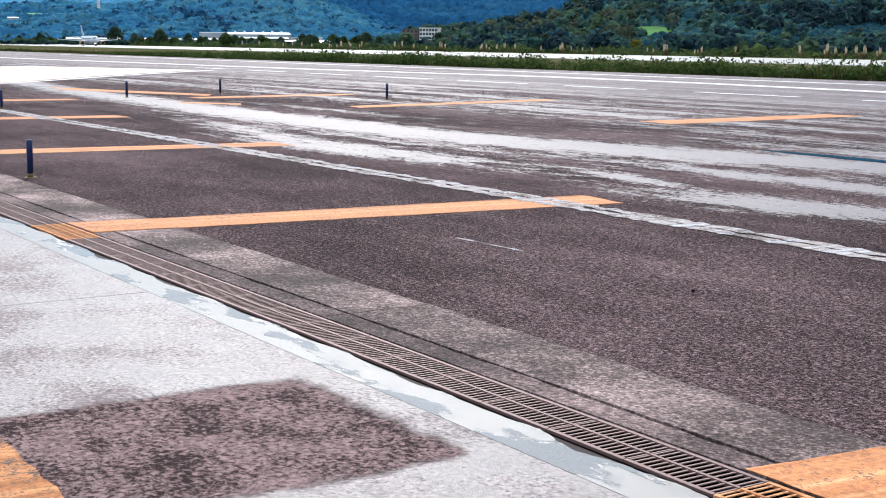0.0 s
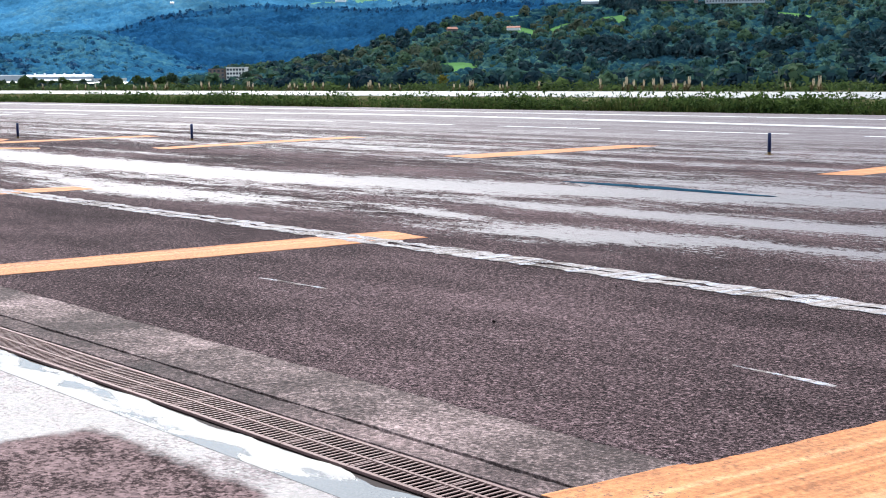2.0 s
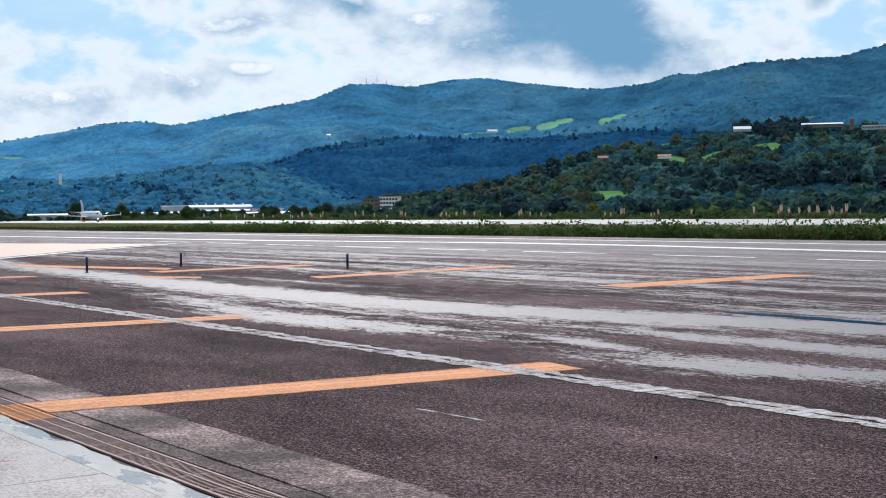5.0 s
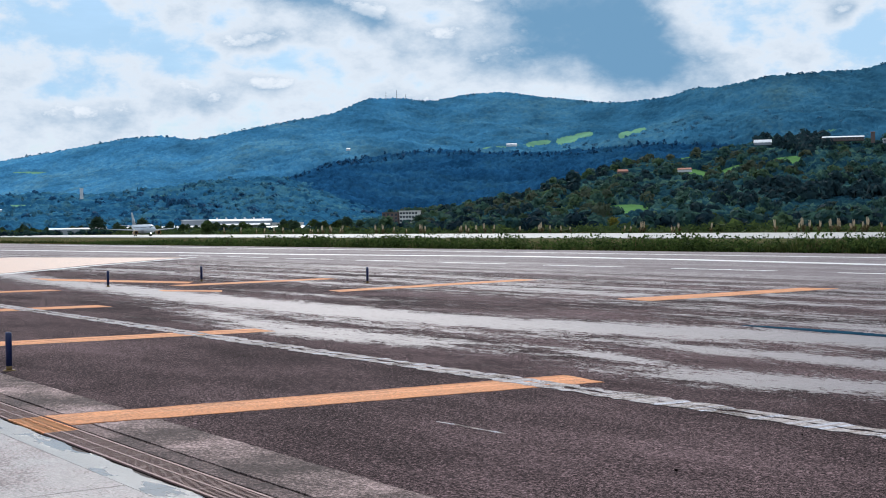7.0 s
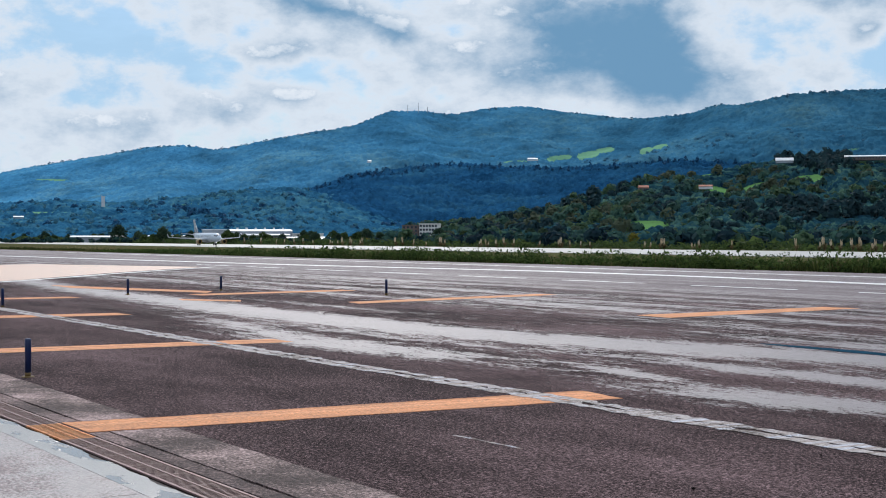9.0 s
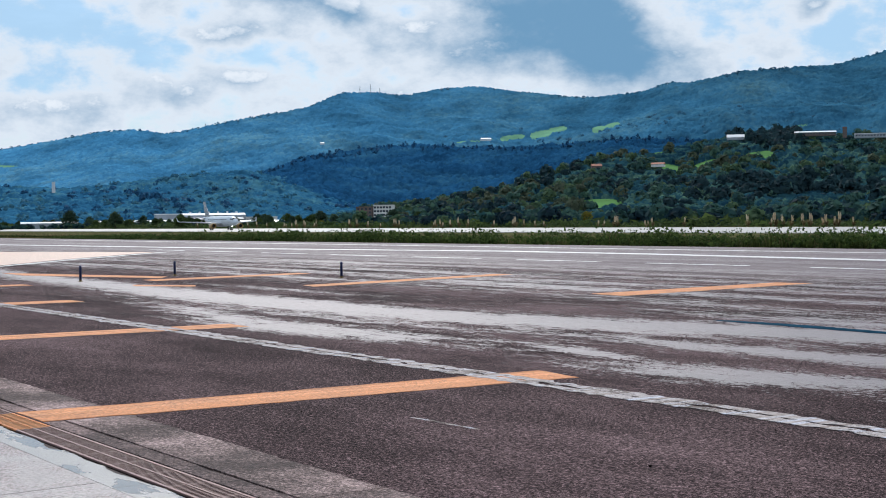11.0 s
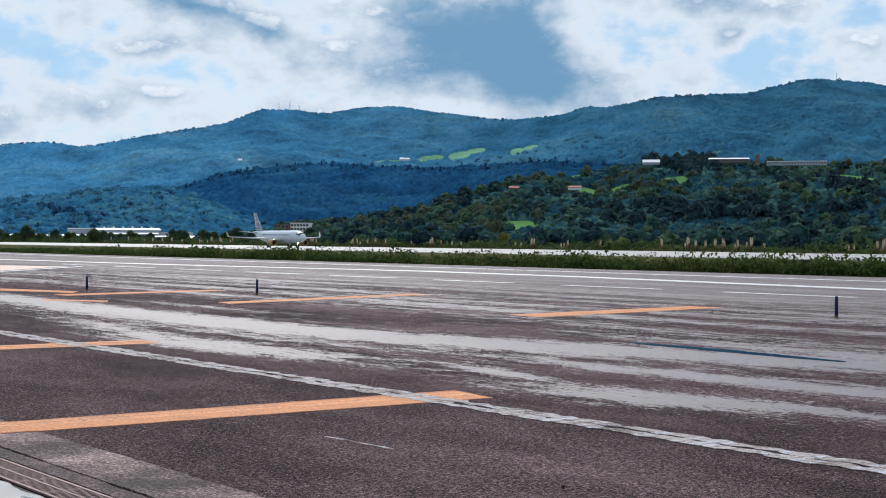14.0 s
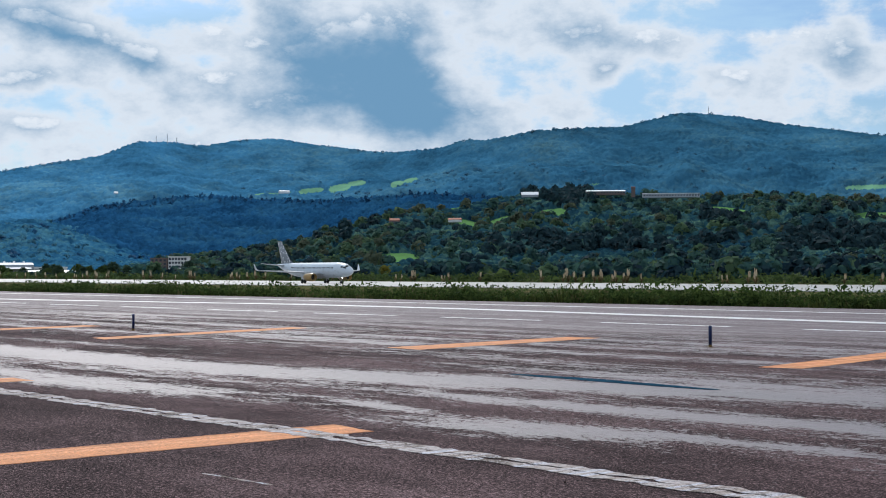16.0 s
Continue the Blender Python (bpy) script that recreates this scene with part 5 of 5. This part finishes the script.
def hillside():
    rise = lambda d, e: 1.65 + d * math.tan(radians(e))  # noqa: E731
    for az, h in ((-1.49, 21), (-1.04, 26), (-0.66, 16)):
        mast(az, 3480, h, rise(3480, 5.22), "slender radio mast on the ridge")
    mast(21.45, 3480, 24, rise(3480, 6.3), "slender radio mast on the ridge")
    mast(-7.9, 3480, 14, rise(3480, 3.8), "slender radio mast on the ridge")
    block("hillside_hall", 14.05, 1390, 17, 9, 2.0, 0, WALL_GREY, ROOF_WHITE, "white-roofed hall on the wooded hill", rise(1390, 3.05), 3.0)
    block("hillside_hall", 17.2, 1420, 40, 10, 3.2, 4, WALL_BROWN, ROOF_WHITE, "long hillside building with brown walls", rise(1420, 3.12), 1.4, 1, 14)
    block("hillside_hall", 18.35, 1400, 4, 4, 9.5, 0, WALL_BROWN, ROOF_RED, "brick tower on the hillside", rise(1400, 3.02))
    block("hillside_hall", 19.9, 1420, 58, 10, 3.4, 4, WALL_GREY, ROOF_WHITE, "long grey hillside building with windows", rise(1420, 2.98), 0, 1, 20)
    block("farmhouse", 3.75, 2950, 22, 12, 4, 10, WALL_WHITE, ROOF_WHITE, "white farmhouse beside a meadow", rise(2950, 3.22), 2)
    block("farmhouse", 8.35, 1290, 9, 7, 3, 10, WALL_BROWN, ROOF_RED, "farmhouse in a clearing", rise(1290, 1.95), 2)
    block("farmhouse", 10.9, 1280, 12, 7, 2, -10, WALL_WHITE, ROOF_RED, "pink-roofed farmhouse in a clearing", rise(1280, 2.02), 1.6)
    block("farmhouse", -3.1, 2600, 7, 6, 2.4, 10, WALL_WHITE, ROOF_WHITE, "white farmhouse in the woods", rise(2600, 3.15), 2)
    block("farmhouse", -14.0, 1700, 4, 4, 14, 0, WALL_WHITE, WALL_WHITE, "pale tower above the valley trees", rise(1700, 1.2))
    block("farmhouse", -17.3, 1420, 10, 7, 1.2, 0, WALL_GREY, ROOF_WHITE, "white shed beside a field", rise(1420, 0.78), 1.0)


hillside()


# ---- the airliner ----
def airliner():
    """A twin-jet airliner: local x ahead, z up, wheels on 0."""
    root = empty("airliner", RUN @ pose(-680, 217.2, -1.95), "white twin-engine jet airliner rolling along the runway", "airplane")
    n = 24
    R, ZC = 1.98, 3.65
    def ring(x, ry, rz, zc):
        return [(x, ry * math.cos(2 * math.pi * i / n), zc + rz * math.sin(2 * math.pi * i / n)) for i in range(n)]
    stations = [(0.0, 0.05, 0.05, 3.25), (-0.35, 0.55, 0.55, 3.27), (-1.0, 1.0, 0.98, 3.33), (-2.0, 1.45, 1.42, 3.45), (-3.2, 1.75, 1.78, 3.56), (-4.8, 1.94, 2.02, 3.65),
                (-7.0, R, 2.07, ZC), (-24.0, R, 2.07, ZC), (-27.5, 1.9, 1.9, 3.82), (-30.5, 1.6, 1.55, 4.12), (-33.5, 1.1, 1.05, 4.55), (-36.0, 0.55, 0.55, 4.95), (-37.5, 0.18, 0.2, 5.2)]
    bm = bmesh.new()
    loft(bm, [ring(*s) for s in stations])
    fus = part("fuselage", bm, WHITE_SKIN, root, "white fuselage", True)
    bm = bmesh.new()
    loft(bm, [ring(x, ry, rz, 2.35) for x, ry, rz in ((-10.5, 0.3, 0.3), (-12.5, 1.9, 0.95), (-16, 2.05, 1.0), (-20, 1.9, 0.95), (-22.5, 0.3, 0.3))])
    part("belly_fairing", bm, GREY_SKIN, root, "", True)

    def aero(span):
        """A surface through stations of leading edge x, y, z, chord and thickness."""
        b = bmesh.new()
        rings = []
        for lx, y, z, chord, th, up in span:
            prof = [(0, 0), (0.08, 0.5), (0.3, 0.62), (0.7, 0.3), (1.0, 0.02), (0.7, -0.2), (0.3, -0.42), (0.08, -0.35)]
            if up:
                rings.append([(lx - f * chord, y + t * th, z) for f, t in prof])
            else:
                rings.append([(lx - f * chord, y, z + t * th) for f, t in prof])
        return loft(b, rings)

    for side in (1, -1):
        part("wing", aero([(-11.5, side * 1.5, 2.45, 7.0, 0.85, 0), (-14.6, side * 6.4, 3.0, 4.0, 0.55, 0), (-20.0, side * 16.6, 3.55, 1.7, 0.25, 0)]), GREY_SKIN, root, "light grey swept wing", True)
        part("winglet", aero([(-20.0, side * 16.6, 3.55, 1.7, 0.2, 0), (-20.6, side * 17.0, 3.85, 1.2, 0.12, 0), (-21.5, side * 17.3, 5.3, 0.5, 0.06, 0)]), WHITE_SKIN, root, "white upturned wingtip", True)
        part("tailplane", aero([(-31.6, side * 0.6, 4.9, 4.0, 0.4, 0), (-35.3, side * 6.2, 5.5, 1.6, 0.16, 0)]), GREY_SKIN, root, "", True)
        # engine
        nac = bmesh.new()
        def er(x, r, z=1.75):
            return [(x, side * 5.75 + r * math.cos(2 * math.pi * i / 20), z + r * math.sin(2 * math.pi * i / 20)) for i in range(20)]
        loft(nac, [er(-12.0, 0.80), er(-10.1, 0.82), er(-9.85, 0.93), er(-10.0, 1.02), er(-10.8, 1.12), er(-12.2, 1.12), er(-13.6, 0.95), er(-14.0, 0.78), er(-13.6, 0.7)])
        eng = part("engine", nac, NACELLE, root, "yellow-grey engine nacelle", True)
        fan = bmesh.new()
        loft(fan, [er(-10.9, 0.79), er(-10.95, 0.2), er(-10.5, 0.03)])
        part("fan", fan, RUBBER, eng, "dark fan")
        noz = bmesh.new()
        loft(noz, [er(-13.7, 0.62), er(-14.9, 0.42), er(-15.5, 0.08)])
        part("nozzle", noz, METAL, eng, "bare metal exhaust cone", True)
        py = bmesh.new()
        box(py, -15.0, -11.2, side * 5.75 - 0.16, side * 5.75 + 0.16, 2.6, 3.15, 0.05)
        part("pylon", py, GREY_SKIN, eng)
        # main gear
        leg = bmesh.new()
        tube(leg, 0.16, 0.13, 0.55, 2.5, 10, -18.0, side * 3.8)
        gear = part("main_gear", leg, METAL, root)
        for dy in (-0.45, 0.45):
            wh = bmesh.new()
            rr = lambda r, y: [(-18.0 + r * math.cos(2 * math.pi * i / 20), y, 0.58 + r * math.sin(2 * math.pi * i / 20)) for i in range(20)]  # noqa: E731
            y0 = side * 3.8 + dy
            loft(wh, [rr(0.45, y0 - 0.2), rr(0.58, y0 - 0.12), rr(0.58, y0 + 0.12), rr(0.45, y0 + 0.2)])
            part("wheel", wh, RUBBER, gear, "black tyre", True)
        dr = bmesh.new()
        box(dr, -18.6, -17.4, side * 4.15 - 0.03, side * 4.15 + 0.03, 1.0, 2.4, 0.02)
        part("gear_door", dr, WHITE_SKIN, gear, "white gear door")
    part("tail_fin", aero([(-28.5, 0, 5.4, 7.0, 0.5, 1), (-30.6, 0, 6.4, 5.0, 0.42, 1), (-35.3, 0, 11.9, 2.2, 0.2, 1)]), GREY_SKIN, root, "grey patterned tail fin", True).data.materials[0] = FIN
    leg = bmesh.new()
    tube(leg, 0.11, 0.09, 0.4, 2.0, 10, -5.07, 0)
    gear = part("nose_gear", leg, METAL, root)
    for dy in (-0.25, 0.25):
        wh = bmesh.new()
        rr = lambda r, y: [(-5.07 + r * math.cos(2 * math.pi * i / 18), y, 0.38 + r * math.sin(2 * math.pi * i / 18)) for i in range(18)]  # noqa: E731
        loft(wh, [rr(0.28, dy - 0.12), rr(0.38, dy - 0.07), rr(0.38, dy + 0.07), rr(0.28, dy + 0.12)])
        part("wheel", wh, RUBBER, gear, "black tyre", True)
    lm = bmesh.new()
    loft(lm, [[(x, 0.16 * math.cos(2 * math.pi * i / 12), 1.55 + 0.16 * math.sin(2 * math.pi * i / 12)) for i in range(12)] for x in (-4.95, -4.85)])
    part("landing_light", lm, LAMP, gear, "bright landing light")
    # flight-deck windows, cabin windows and doors follow the skin
    def skin(x, ang, out=0.05):
        for (xa, ra, za, ca), (xb, rb, zb, cb) in zip(stations, stations[1:]):
            if xb <= x <= xa:
                f = (xa - x) / (xa - xb)
                return (x, (ra + (rb - ra) * f + out) * math.cos(ang), ca + (cb - ca) * f + (za + (zb - za) * f + out) * math.sin(ang))
    for side in (1, -1):
        for x0, x1, a0, a1 in ((-1.45, -2.25, 50, 87), (-1.5, -2.45, 27, 46), (-2.6, -3.3, 25, 40)):
            b = bmesh.new()
            rows = []
            for i in range(6):
                row = []
                for j in range(6):
                    x, y, z = skin(x0 + (x1 - x0) * i / 5 - 0.12 * j / 5, radians(a0 + (a1 - a0) * j / 5))
                    row.append((x, y * side, z))
                rows.append(row)
            loft(b, rows, caps=False, closed=False)
            part("cockpit_window", b, DARK_GLASS, fus, "dark cockpit window")
        for k in range(34):
            x = -6.6 - 0.62 * k
            b = bmesh.new()
            q = [skin(x, radians(13)), skin(x - 0.25, radians(13)), skin(x - 0.25, radians(22)), skin(x, radians(22))]
            vs = [b.verts.new((p[0], p[1] * side, p[2])) for p in q]
            inner = [b.verts.new((p[0], p[1] * side * 0.98, p[2])) for p in q]
            b.faces.new(vs)
            for i in range(4):
                b.faces.new((vs[i], vs[(i + 1) % 4], inner[(i + 1) % 4], inner[i]))
            part("cabin_window", b, DARK_GLASS, fus)
        for x in (-5.1, -29.2):
            b = bmesh.new()
            q = [skin(x, radians(-6)), skin(x - 0.85, radians(-6)), skin(x - 0.85, radians(45)), skin(x, radians(45))]
            vs = [b.verts.new((p[0], p[1] * side, p[2])) for p in q]
            inner = [b.verts.new((p[0], p[1] * side * 0.98, p[2])) for p in q]
            b.faces.new(vs)
            for i in range(4):
                b.faces.new((vs[i], vs[(i + 1) % 4], inner[(i + 1) % 4], inner[i]))
            part("cabin_door", b, GREY_SKIN, fus, "pale cabin door")
    return root


plane = airliner()


def motions():
    """The take-off roll: from a slow start, gaining speed along the runway."""
    walk(plane, [(t * 0.5, RUN @ pose(-761.8 + 6.754 * (t * 0.5) + 1.7487 * (t * 0.5) ** 2 - 0.02110 * (t * 0.5) ** 3, 217.2, -1.95, 0, 0, -1.5)) for t in range(33)])


motions()
